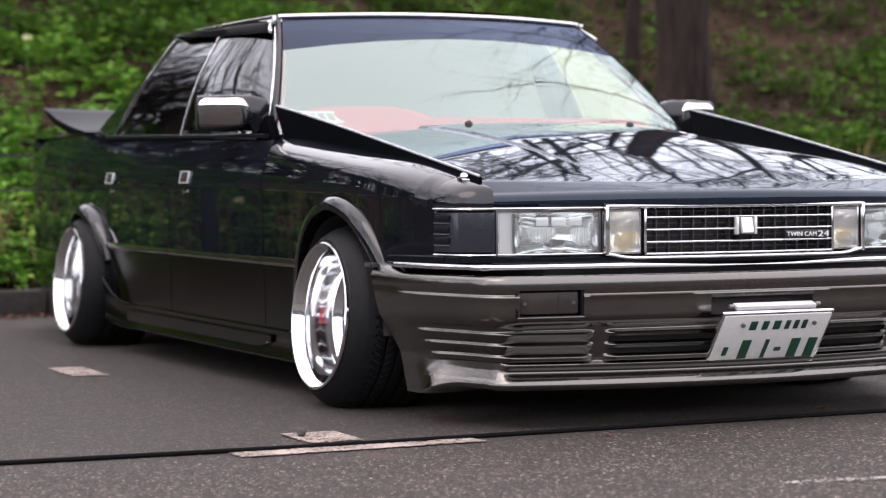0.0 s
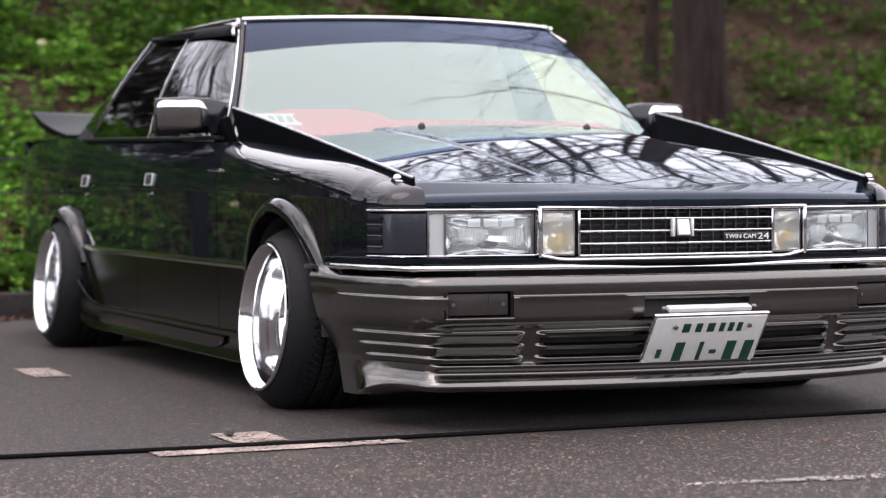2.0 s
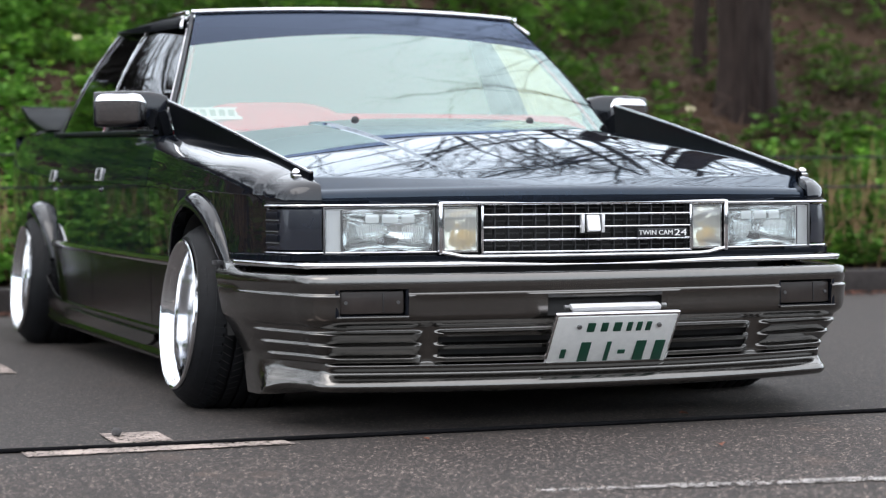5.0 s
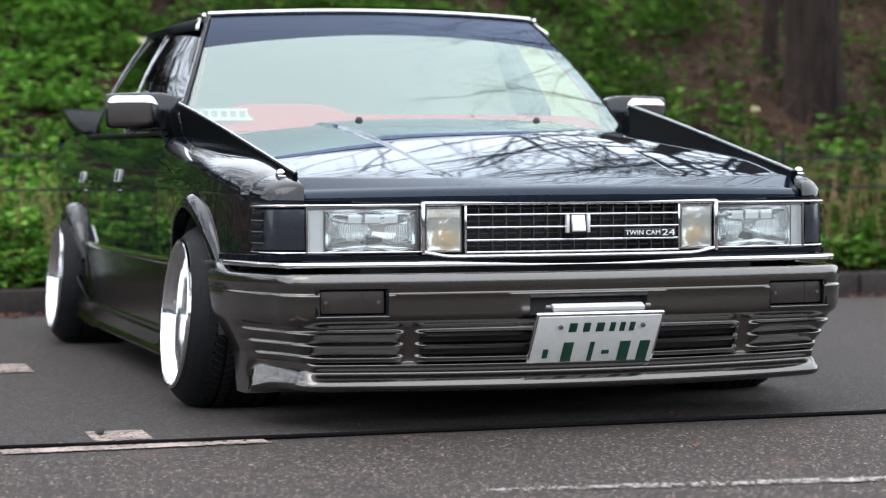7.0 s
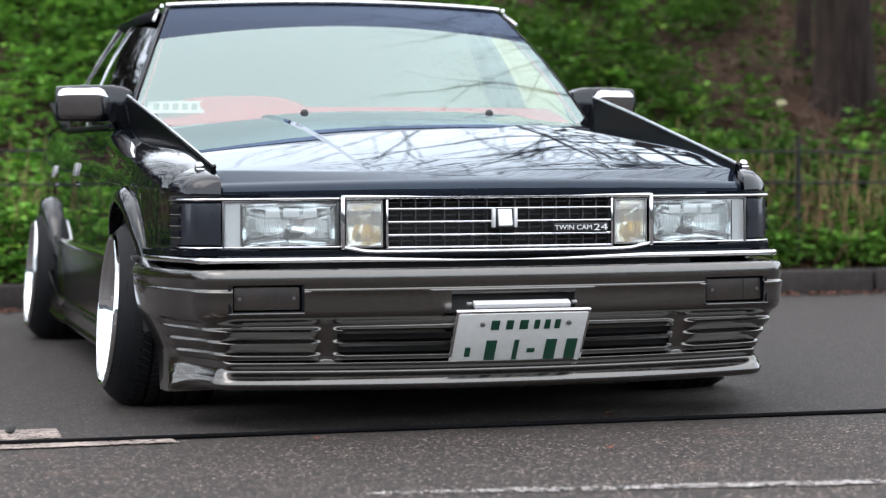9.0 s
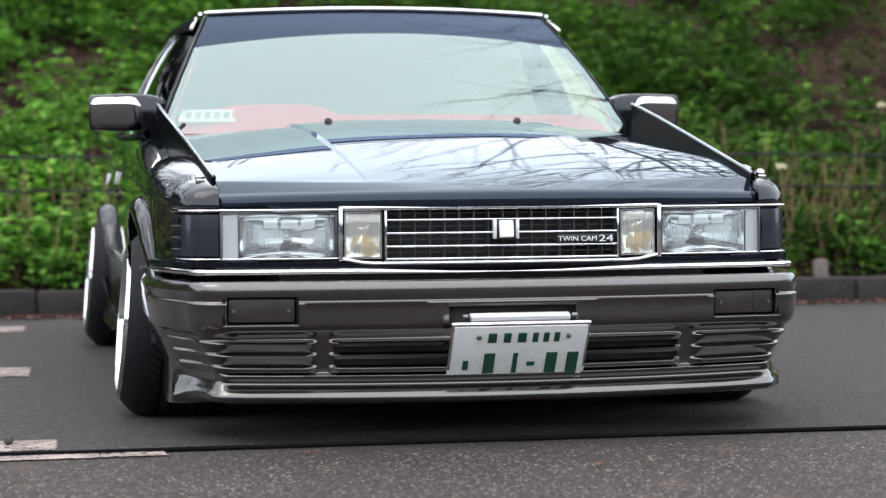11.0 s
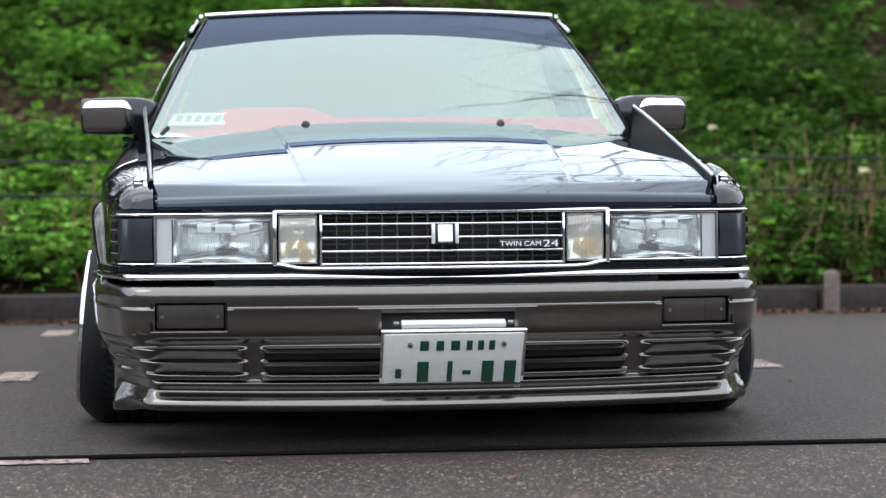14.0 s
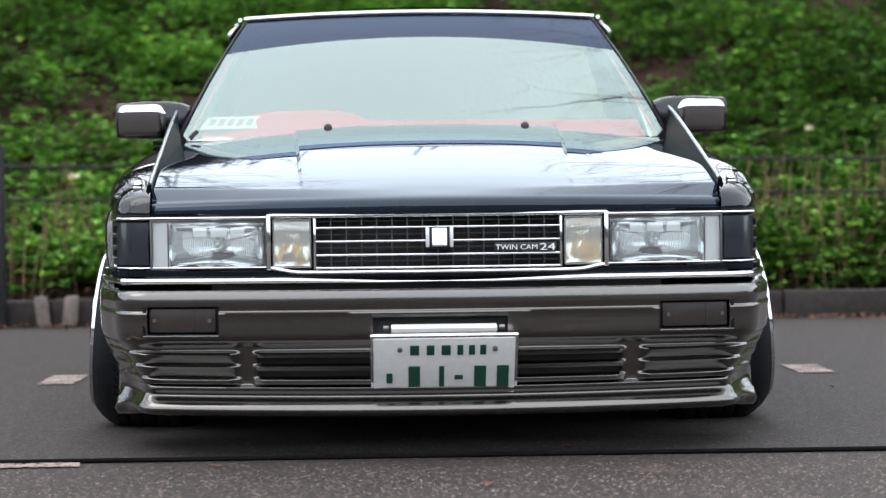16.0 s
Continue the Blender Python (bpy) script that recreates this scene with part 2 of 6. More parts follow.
def asphalt_material():
    m = bpy.data.materials.new("asphalt")
    m.use_nodes = True
    n, l = m.node_tree.nodes, m.node_tree.links
    b = n["Principled BSDF"]
    tc = n.new("ShaderNodeTexCoord")

    def noise_node(scale, detail=4, rough=0.6):
        t = n.new("ShaderNodeTexNoise")
        t.inputs["Scale"].default_value = scale
        t.inputs["Detail"].default_value = detail
        t.inputs["Roughness"].default_value = rough
        l.new(tc.outputs["Object"], t.inputs["Vector"])
        return t

    v = n.new("ShaderNodeTexVoronoi")
    v.inputs["Scale"].default_value = 175
    l.new(tc.outputs["Object"], v.inputs["Vector"])
    stones = n.new("ShaderNodeValToRGB")
    stones.color_ramp.elements[0].color = (0.010, 0.009, 0.0088, 1)
    stones.color_ramp.elements[1].color = (0.55, 0.50, 0.46, 1)
    stones.color_ramp.elements[1].position = 0.955
    x = stones.color_ramp.elements.new(0.8)
    x.color = (0.11, 0.096, 0.088, 1)
    x = stones.color_ramp.elements.new(0.6)
    x.color = (0.034, 0.031, 0.030, 1)
    l.new(v.outputs["Color"], stones.inputs[0])
    big = noise_node(0.9, 5)
    tone = n.new("ShaderNodeValToRGB")
    tone.color_ramp.elements[0].color = (0.70, 0.615, 0.57, 1)
    tone.color_ramp.elements[0].position = 0.3
    tone.color_ramp.elements[1].color = (0.93, 0.80, 0.74, 1)
    tone.color_ramp.elements[1].position = 0.7
    l.new(big.outputs["Fac"], tone.inputs[0])
    mix = n.new("ShaderNodeMix")
    mix.data_type = "RGBA"
    mix.blend_type = "MULTIPLY"
    mix.inputs[0].default_value = 1
    l.new(stones.outputs[0], mix.inputs[6])
    l.new(tone.outputs[0], mix.inputs[7])
    rust = noise_node(2.3, 5)
    rs = n.new("ShaderNodeMapRange")
    rs.inputs["From Min"].default_value = 0.62
    rs.inputs["From Max"].default_value = 0.78
    l.new(rust.outputs["Fac"], rs.inputs["Value"])
    mix2 = n.new("ShaderNodeMix")
    mix2.data_type = "RGBA"
    l.new(rs.outputs[0], mix2.inputs[0])
    l.new(mix.outputs[2], mix2.inputs[6])
    mix2.inputs[7].default_value = (0.11, 0.07, 0.052, 1)
    place = n.new("ShaderNodeSeparateXYZ")
    l.new(tc.outputs["Object"], place.inputs[0])
    edge = n.new("ShaderNodeMath")
    edge.operation = "MULTIPLY_ADD"
    edge.inputs[1].default_value = 0.9
    l.new(big.outputs["Fac"], edge.inputs[0])
    l.new(place.outputs["Y"], edge.inputs[2])
    finer = n.new("ShaderNodeMapRange")
    finer.interpolation_type = "SMOOTHSTEP"
    finer.inputs["From Min"].default_value = -1.0
    finer.inputs["From Max"].default_value = -0.1
    finer.inputs["To Max"].default_value = 0.62
    l.new(edge.outputs[0], finer.inputs["Value"])
    fine = noise_node(60, 3)
    fine_tone = n.new("ShaderNodeValToRGB")
    fine_tone.color_ramp.elements[0].color = (0.027, 0.0240, 0.0230, 1)
    fine_tone.color_ramp.elements[1].color = (0.046, 0.0410, 0.0385, 1)
    l.new(fine.outputs["Fac"], fine_tone.inputs[0])
    mix3 = n.new("ShaderNodeMix")
    mix3.data_type = "RGBA"
    l.new(finer.outputs[0], mix3.inputs[0])
    l.new(mix2.outputs[2], mix3.inputs[6])
    l.new(fine_tone.outputs[0], mix3.inputs[7])
    l.new(mix3.outputs[2], b.inputs["Base Color"])
    b.inputs["Roughness"].default_value = 0.75
    b.inputs["Specular IOR Level"].default_value = 0.35
    bp = n.new("ShaderNodeBump")
    bp.inputs["Strength"].default_value = 0.7
    bp.inputs["Distance"].default_value = 0.003
    l.new(v.outputs["Distance"], bp.inputs["Height"])
    l.new(bp.outputs[0], b.inputs["Normal"])
    return m


ASPHALT = asphalt_material()


def glass(name, tint, coat_share, coat_tint, rough=0.0, haze=0.0, blur=0.0, bend=1.3, film=None, ior=1.5, wave=0.0):
    """Clear pane: see-through with tint, plus a mirror film of a given share; film sets a translucent glow colour."""
    m = bpy.data.materials.new(name)
    m.use_nodes = True
    n, l = m.node_tree.nodes, m.node_tree.links
    n.remove(n["Principled BSDF"])
    t = n.new("ShaderNodeBsdfRefraction" if blur else "ShaderNodeBsdfTransparent")
    if blur:
        t.inputs["Roughness"].default_value = blur
        t.inputs["IOR"].default_value = bend
    t.inputs[0].default_value = (*tint, 1)
    g = n.new("ShaderNodeBsdfGlossy")
    g.inputs["Roughness"].default_value = rough
    g.inputs["Color"].default_value = (*coat_tint, 1)
    f = n.new("ShaderNodeFresnel")
    f.inputs["IOR"].default_value = ior
    if wave:
        tex, bmp = n.new("ShaderNodeTexNoise"), n.new("ShaderNodeBump")
        tex.inputs["Scale"].default_value = 1.6
        tex.inputs["Detail"].default_value = 1.0
        bmp.inputs["Distance"].default_value = wave
        l.new(tex.outputs[0], bmp.inputs["Height"])
        l.new(bmp.outputs[0], g.inputs["Normal"])
    ma = n.new("ShaderNodeMath")
    ma.operation = "ADD"
    ma.inputs[1].default_value = coat_share
    ma.use_clamp = True
    l.new(f.outputs[0], ma.inputs[0])
    ms = n.new("ShaderNodeMixShader")
    l.new(ma.outputs[0], ms.inputs[0])
    l.new(t.outputs[0], ms.inputs[1])
    l.new(g.outputs[0], ms.inputs[2])
    last = ms
    if haze:
        d = n.new("ShaderNodeBsdfTranslucent" if film else "ShaderNodeBsdfDiffuse")
        d.inputs[0].default_value = (*film, 1) if film else (0.8, 0.82, 0.82, 1)
        last = n.new("ShaderNodeMixShader")
        last.inputs[0].default_value = haze
        l.new(ms.outputs[0], last.inputs[1])
        l.new(d.outputs[0], last.inputs[2])
    l.new(last.outputs[0], n["Material Output"].inputs["Surface"])
    return m


SCREEN = glass("film_coated_windscreen", (0.92, 0.97, 0.95), 0.16, (0.80, 1.0, 0.96), 0.02, ior=1.8)
BAND = glass("dark_band_windscreen", (0.035, 0.045, 0.065), 0.0, (0.55, 0.68, 0.95), 0.02)
PRIVACY = glass("dark_side_glass", (0.04, 0.045, 0.045), 0.09, (0.95, 0.97, 1.0), 0.012, wave=0.0016)
FLUTE = glass("pressed_glass_flutes", (0.9, 0.95, 0.95), 0.2, (0.92, 1.0, 1.0), 0.1, 0.35)
# yellow translucence puts the brightness outside into this pane
CLEAR = glass("side_glass_glow", (0.82, 0.9, 0.84), 0.01, (0.9, 0.95, 1.0), 0.01, 0.24, film=(0.85, 0.80, 0.30))
LENS_THIN = glass("clear_ribbed_lens", (0.98, 0.98, 0.90), 0.07, (1, 1, 1), 0.06, 0.22, 0.30, 1.3)
LENS = glass("clear_lamp_lens", (0.96, 0.99, 0.99), 0.05, (1, 1, 1), 0.04, 0.12, 0.02, 1.3)
FROST = glass("frosted_lamp_lens", (0.95, 0.99, 0.99), 0.06, (1, 1, 1), 0.2, 0.30)


# ---- mesh helpers ----
def part(name, bm, material, parent=None, label="", angle=38):
    bmesh.ops.remove_doubles(bm, verts=bm.verts, dist=1e-5)
    bmesh.ops.recalc_face_normals(bm, faces=bm.faces)
    me = bpy.data.meshes.new(name)
    bm.to_mesh(me)
    bm.free()
    me.polygons.foreach_set("use_smooth", [True] * len(me.polygons))
    me.set_sharp_from_angle(angle=radians(angle))
    me.materials.append(material)
    ob = new(name, me)
    if parent:
        ob.parent = parent
    if label:
        ob["label"] = label
    return ob


def grid(bm, rows, skip=None, close=False):
    vs = [[bm.verts.new(p) for p in row] for row in rows]
    for i in range(len(vs) - 1):
        m = len(vs[i])
        for j in range(m if close else m - 1):
            if skip and skip(i, j):
                continue
            k = (j + 1) % m
            try:
                bm.faces.new((vs[i][j], vs[i][k], vs[i + 1][k], vs[i + 1][j]))
            except ValueError:
                pass
    return vs


def box(bm, c, s, bevel=0.0, rot=(0, 0, 0), seg=2):
    got = bmesh.ops.create_cube(bm, size=1)["verts"]
    m = Matrix.LocRotScale(Vector(c), Euler([radians(a) for a in rot]), Vector(s))
    bmesh.ops.transform(bm, matrix=m, verts=got)
    if bevel:
        es = list({e for v in got for e in v.link_edges})
        bmesh.ops.bevel(bm, geom=es, offset=bevel, segments=seg, affect="EDGES", profile=0.6)
    return bm


def boxed(c, s, bevel=0.0, rot=(0, 0, 0)):
    return box(bmesh.new(), c, s, bevel, rot)


def tube(bm, pts, r, n=8, r_end=None):
    """A round rod along points, tapered from r to r_end."""
    pts = [Vector(p) for p in pts]
    r_end = r if r_end is None else r_end
    rows = []
    for i, p in enumerate(pts):
        d = (pts[min(i + 1, len(pts) - 1)] - pts[max(i - 1, 0)]).normalized()
        a = d.orthogonal().normalized() if i == 0 else (a - d * a.dot(d)).normalized()
        b = d.cross(a)
        rad = r + (r_end - r) * i / max(1, len(pts) - 1)
        rows.append([p + (a * math.cos(6.28319 * k / n) + b * math.sin(6.28319 * k / n)) * rad for k in range(n)])
    vs = grid(bm, rows, close=True)
    for end in (vs[0], vs[-1]):
        try:
            bm.faces.new(end)
        except ValueError:
            pass
    return bm


def strip(bm, pts, w, h, up=(0, 0, 1)):
    """A bar of section w by h (h along up) swept along points."""
    pts = [Vector(p) for p in pts]
    up = Vector(up)
    rows = []
    for i, p in enumerate(pts):
        d = (pts[min(i + 1, len(pts) - 1)] - pts[max(i - 1, 0)]).normalized()
        s = d.cross(up).normalized()
        u = s.cross(d).normalized()
        c = 0.3
        ring = [(-1, -1 + c), (-1 + c, -1), (1 - c, -1), (1, -1 + c), (1, 1 - c), (1 - c, 1), (-1 + c, 1), (-1, 1 - c)]
        rows.append([p + s * a * w / 2 + u * b * h / 2 for a, b in ring])
    vs = grid(bm, rows, close=True)
    for end in (vs[0], vs[-1]):
        bm.faces.new(end)
    return bm


def lerp(table, v):
    """Linear reading of a table of (key, value)."""
    return float(np.interp(v, [a for a, _ in table], [b for _, b in table]))


def smooth(table, v):
    """Flowing reading of a table of (key, value): a cubic through its points."""
    k = [a for a, _ in table]
    p = [b for _, b in table]
    v = min(max(v, k[0]), k[-1])
    i = max(0, min(len(k) - 2, sum(a <= v for a in k) - 1))
    slope = lambda j: (p[min(j + 1, len(p) - 1)] - p[max(j - 1, 0)]) / (k[min(j + 1, len(p) - 1)] - k[max(j - 1, 0)])
    h = k[i + 1] - k[i]
    t = (v - k[i]) / h
    return (p[i] * (1 + 2 * t) * (1 - t) ** 2 + slope(i) * h * t * (1 - t) ** 2 + p[i + 1] * t * t * (3 - 2 * t) + slope(i + 1) * h * t * t * (t - 1))


def spread(a, b, n):
    return [a + (b - a) * i / (n - 1) for i in range(n)]

# ---- ground, bank and surroundings ----
def bank_z(x, y):
    z = lerp([(4.6, 0.06), (5.2, 0.2), (6.5, 0.62), (8.0, 1.08), (10.0, 1.76), (11.6, 2.36), (13.0, 2.95), (15.0, 3.2), (40, 3.4)], y)
    if y > 4.8:
        z += 0.10 * noise.noise((x * 0.5, y * 0.5, 3.1)) + 0.05 * noise.noise((x * 1.7, y * 1.7, 7.7))
    return z


def build_ground():
    bm = bmesh.new()
    grid(bm, [[(x, y, 0) for x in (-300, -20, -6, 0, 6, 20, 300)] for y in (-300, -20, -6, 0, 4.6, 60, 300)])
    tagged(part("ground", bm, ASPHALT), "dark grey worn asphalt with pale stone specks", "asphalt", kind="structure")
    bm = bmesh.new()
    ys = spread(4.62, 12.6, 46) + [14, 17, 22, 40]
    grid(bm, [[(x, y, bank_z(x, y)) for x in spread(-24, 26, 150)] for y in ys])
    tagged(part("bank", bm, SOIL, angle=80), "brown earth slope under green ground cover", "slope", kind="structure")


def kerb_block(length):
    return boxed((0, 0, 0.055), (length - 0.012, 0.15, 0.15), 0.016)


def build_kerb():
    base = new("kerb")
    tagged(base, "dark mossy concrete kerb along the asphalt edge", "kerb", kind="structure")
    first = part("kerb_stone", kerb_block(0.6), KERB, base)
    for k in range(34):
        ob = first if k == 0 else new("kerb_stone", first.data)
        ob.parent = base
        ob.location = (-9.9 + 0.6 * k, 4.60 + 0.006 * math.sin(k * 2.1), 0.004 * math.sin(k * 3.3))
        ob.rotation_euler = (0, 0, 0.01 * math.sin(k * 1.7))


def leaf_shapes(n, rng, pos, size, spread_up, yaw=None, tilt=None):
    """n folded leaves: four-cornered blades with a raised middle, as flat arrays."""
    yaw = rng.uniform(0, 6.283, n) if yaw is None else yaw
    tilt = rng.uniform(-0.2, spread_up, n) if tilt is None else tilt
    s = size * rng.uniform(0.6, 1.35, n)
    w = s * rng.uniform(0.32, 0.5, n)
    a = np.stack([np.cos(yaw) * np.cos(tilt), np.sin(yaw) * np.cos(tilt), np.sin(tilt)], 1)
    b = np.stack([-np.sin(yaw), np.cos(yaw), np.zeros(n)], 1)
    c = np.cross(a, b)
    tip = pos + a * s[:, None] - np.array([0, 0, 1]) * (s * 0.25)[:, None]
    mid = pos + a * (s * 0.5)[:, None]
    fold = c * (w * 0.35)[:, None]
    left, right = mid + b * w[:, None] + fold, mid - b * w[:, None] + fold
    low = pos + a * (s * 0.18)[:, None]
    l2, r2 = low + b * (w * 0.75)[:, None] + fold * 0.6, low - b * (w * 0.75)[:, None] + fold * 0.6
    v = np.stack([pos, l2, left, tip, right, r2], 1).reshape(-1, 3)
    k = np.arange(n)[:, None] * 6
    f = np.concatenate([k + [0, 1, 2], k + [0, 2, 3], k + [0, 3, 4], k + [0, 4, 5]], 1).reshape(-1, 3)
    return v, f


def mesh_from(name, v, f, material):
    me = bpy.data.meshes.new(name)
    me.from_pydata(v, [], f)
    me.update()
    me.materials.append(material)
    return new(name, me)


def build_cover():
    rng = np.random.default_rng(4)
    kinds = ([[], [], 0], [[], [], 0])
    stems, twigs = bmesh.new(), bmesh.new()
    placed = 0
    while placed < 5000:
        x, y = rng.uniform(-6.0, 12.5), 4.74 + 8.2 * rng.uniform(0, 1) ** 1.1
        dense = noise.noise((x * 0.55, y * 0.55, 0.4)) + 0.6 * noise.noise((x * 1.5, y * 1.5, 5.0))
        bare = 0.34 if x > 4.2 and y > 7.6 else 0.14 if x > 4.2 and y > 6.2 else -0.02 if y > 8.4 else -0.16
        if dense < bare - 0.2 * rng.uniform() and rng.uniform() < 0.86:
            continue
        placed += 1
        # plants out of view are thinned to darken the door reflections
        if x < -2.0 - 0.16 * (y - 5) and rng.uniform() < 0.55:
            continue
        z = bank_z(x, y)
        # one plant: a low dome of three-part leaves, open underneath
        n = int(rng.integers(11, 22))
        r = rng.uniform(0.09, 0.23)
        h = rng.uniform(0.10, 0.24) + 0.34 * max(0.0, noise.noise((x * 1.5, y * 1.5, 9.0)))
        th = rng.uniform(0, 6.283, n)
        el = np.arcsin(rng.uniform(0.02, 1.0, n))
        k = rng.uniform(0.72, 1.08, n)
        pos = np.stack([x + r * k * np.cos(el) * np.cos(th), y + r * k * np.cos(el) * np.sin(th), z + 0.03 + h * k * np.sin(el)], 1)
        yaw = np.concatenate([th + d + rng.normal(0, 0.25, n) for d in (-0.95, 0.0, 0.95)])
        tilt = np.tile(rng.uniform(-0.15, 0.5, n) + 0.3 * np.sin(el), 3)
        v, f = leaf_shapes(3 * n, rng, np.tile(pos, (3, 1)), rng.uniform(0.042, 0.070), 0.9, yaw, tilt)
        # share of leaves in the shade-coloured copy, high on the right and out of view
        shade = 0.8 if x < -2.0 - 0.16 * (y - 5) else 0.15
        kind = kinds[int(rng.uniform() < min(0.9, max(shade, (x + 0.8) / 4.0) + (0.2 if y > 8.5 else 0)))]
        kind[0].append(v)
        kind[1].append(f + kind[2])
        kind[2] += len(v)
    for name, m, lab, kind in (("ground_cover", LEAF, "dense leafy green ground cover on the slope", kinds[0]), ("shaded_cover", SHADELEAF, "dark green ground cover leaves, shade put into the colour", kinds[1])):
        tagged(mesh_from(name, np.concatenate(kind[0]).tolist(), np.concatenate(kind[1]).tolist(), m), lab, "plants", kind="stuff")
    v, f = leaf_shapes(1500, rng, np.stack([rng.uniform(-6, 9, 1500), 4.5 - np.abs(rng.normal(0, 0.10, 1500)), np.full(1500, 0.012)], 1), 0.035, 0.2)
    v[:, 2] = np.maximum(v[:, 2], 0.003)
    tagged(mesh_from("kerbside_litter", v.tolist(), f.tolist(), DEADLEAF), "reddish brown leaf litter along the kerb foot", "leaves", kind="stuff")
    # dry stalks at the foot of the slope and brown litter higher up
    for k in range(2100):
        x, y = (rng.uniform(1.5, 6.5) if k > 1500 else rng.uniform(-6, 10)), (rng.uniform(4.75, 5.7) if k % 2 else rng.uniform(5.5, 11.5))
        z = bank_z(x, y)
        hh = rng.uniform(0.2, 0.62) if k % 2 else rng.uniform(0.08, 0.25)
        lean = rng.normal(0, 0.09, 2) if k % 2 else rng.normal(0, 0.25, 2)
        tube(stems if k % 2 else twigs, [(x, y, z - 0.02), (x + lean[0] * 0.4, y + lean[1] * 0.4, z + hh * 0.5), (x + lean[0], y + lean[1], z + hh)],
             0.005, 3, 0.002)
    tagged(part("fallen_twigs", twigs, STEM), "short brown dead twigs lying on the slope", "twigs", kind="stuff")
    tagged(part("dry_stalks", stems, DRY), "thin brown dry stalks among the ground cover", "plants", kind="stuff")
    v, f = leaf_shapes(9000, rng, np.array([[x, y, bank_z(x, y) + 0.02] for x, y in
                       zip(rng.uniform(-7, 12, 9000), 4.7 + 7 * rng.uniform(0, 1, 9000))]), 0.06, 0.3)
    tagged(mesh_from("leaf_litter", v.tolist(), f.tolist(), STEM), "brown fallen leaves on the slope", "leaves", kind="stuff")


def flower(x, y, h):
    bm = bmesh.new()
    z = bank_z(x, y) + h
    for k in range(7):
        a = k * 0.9
        bmesh.ops.create_icosphere(bm, subdivisions=1, radius=0.011,
                                   matrix=Matrix.Translation((x + 0.022 * math.cos(a), y + 0.022 * math.sin(a), z + 0.008 * math.sin(3 * a))))
    head = tagged(part("wild_flower", bm, FLOWER), "small pale yellow flower head in the greenery", "flower", "wild flowers")
    bm = bmesh.new()
    tube(bm, [(x, y, z - h), (x, y, z - 0.005)], 0.004, 4)
    part("stem", bm, LEAF, head)


def bare_tree(x, y, z, height, radius, seed, lean=(0.0, 0.0), depth=6, low=0.26, limb=1.0, fissure=False, label="bare tree with dark rough bark on the slope"):
    """A tapered rough trunk that forks into limbs and twigs."""
    rnd = random.Random(seed)
    root = new("bare_tree")
    root.location = (x, y, z)
    tagged(root, label, "tree")
    trunk, limbs = bmesh.new(), bmesh.new()
    ph = [rnd.uniform(0, 6.28) for _ in range(3)]
    rows, fork = [], height * low
    for i in range(26):
        h = -0.25 + (fork + 0.25) * i / 25
        ring = []
        for k in range(56):
            a = 6.28319 * k / 56
            r = radius * (1 + 0.34 * math.exp(-max(h, 0) * 3.2)) * (1 - 0.2 * max(h, 0) / fork - 0.5 * max(0.0, h / fork - 0.6) ** 1.0)
            r *= 1 + 0.07 * math.sin(5 * a + ph[0] + h) + 0.05 * math.sin(9 * a + ph[1] - 2 * h) + 0.17 * noise.noise((math.cos(a) * 2.2, math.sin(a) * 2.2, h * 1.4 + seed))
            if fissure:
                for at, deep, wide in ((-1.75, 0.24, 0.16), (-1.15, 0.14, 0.12), (-2.5, 0.16, 0.14), (-0.55, 0.12, 0.12)):
                    off = a - (6.28319 + at + 0.16 * noise.noise((h * 1.6, at, 4.0)))
                    r *= 1 - deep * math.exp(-(off / wide) ** 2) * (0.55 + 0.45 * math.sin(h * 2.3 + at * 3))
            ring.append((lean[0] * h + r * math.cos(a), lean[1] * h + r * math.sin(a), h))
        rows.append(ring)
    grid(trunk, rows, close=True)
    part("trunk", trunk, BARK, root, angle=70)

    def branch(p, d, length, r, level):
        pts, q, v = [p], p.copy(), d.copy()
        for _ in range(5):
            v = (v + Vector((rnd.uniform(-1, 1), rnd.uniform(-1, 1), rnd.uniform(-0.6, 0.9))) * 0.06).normalized()
            q = q + v * length / 5
            pts.append(q.copy())
        tube(limbs, pts, r, 7 if level < 2 else 4, r * 0.55)
        if level >= depth:
            return
        for i in range(3 if level < 5 else 2):
            at = pts[rnd.choice((2, 3, 4, 5))] if i else pts[-1]
            side = Vector((rnd.uniform(-1, 1), rnd.uniform(-1, 1), rnd.uniform(-0.25, 0.9)))
            nd = (v * 0.9 + side * (0.4 if i == 0 else 0.75)).normalized()
            branch(at.copy(), nd, length * rnd.uniform(0.6, 0.82), r * (0.66 if i == 0 else 0.48), level + 1)

    for k in range(6):
        a = 2.4 * k + rnd.uniform(-0.4, 0.4)
        at = fork * (1.0 - 0.09 * k) - 0.12
        up = 1.5 if k == 0 else rnd.uniform(0.35, 1.1)
        branch(Vector((lean[0] * at, lean[1] * at, at)), Vector((math.cos(a) * 0.8, math.sin(a) * 0.8, up)).normalized(),
               height * (0.30 if k < 4 else 0.24), radius * limb * (0.42 if k == 0 else rnd.uniform(0.18, 0.27)), 1)
    part("limbs", limbs, TWIG, root, angle=70)
    return root


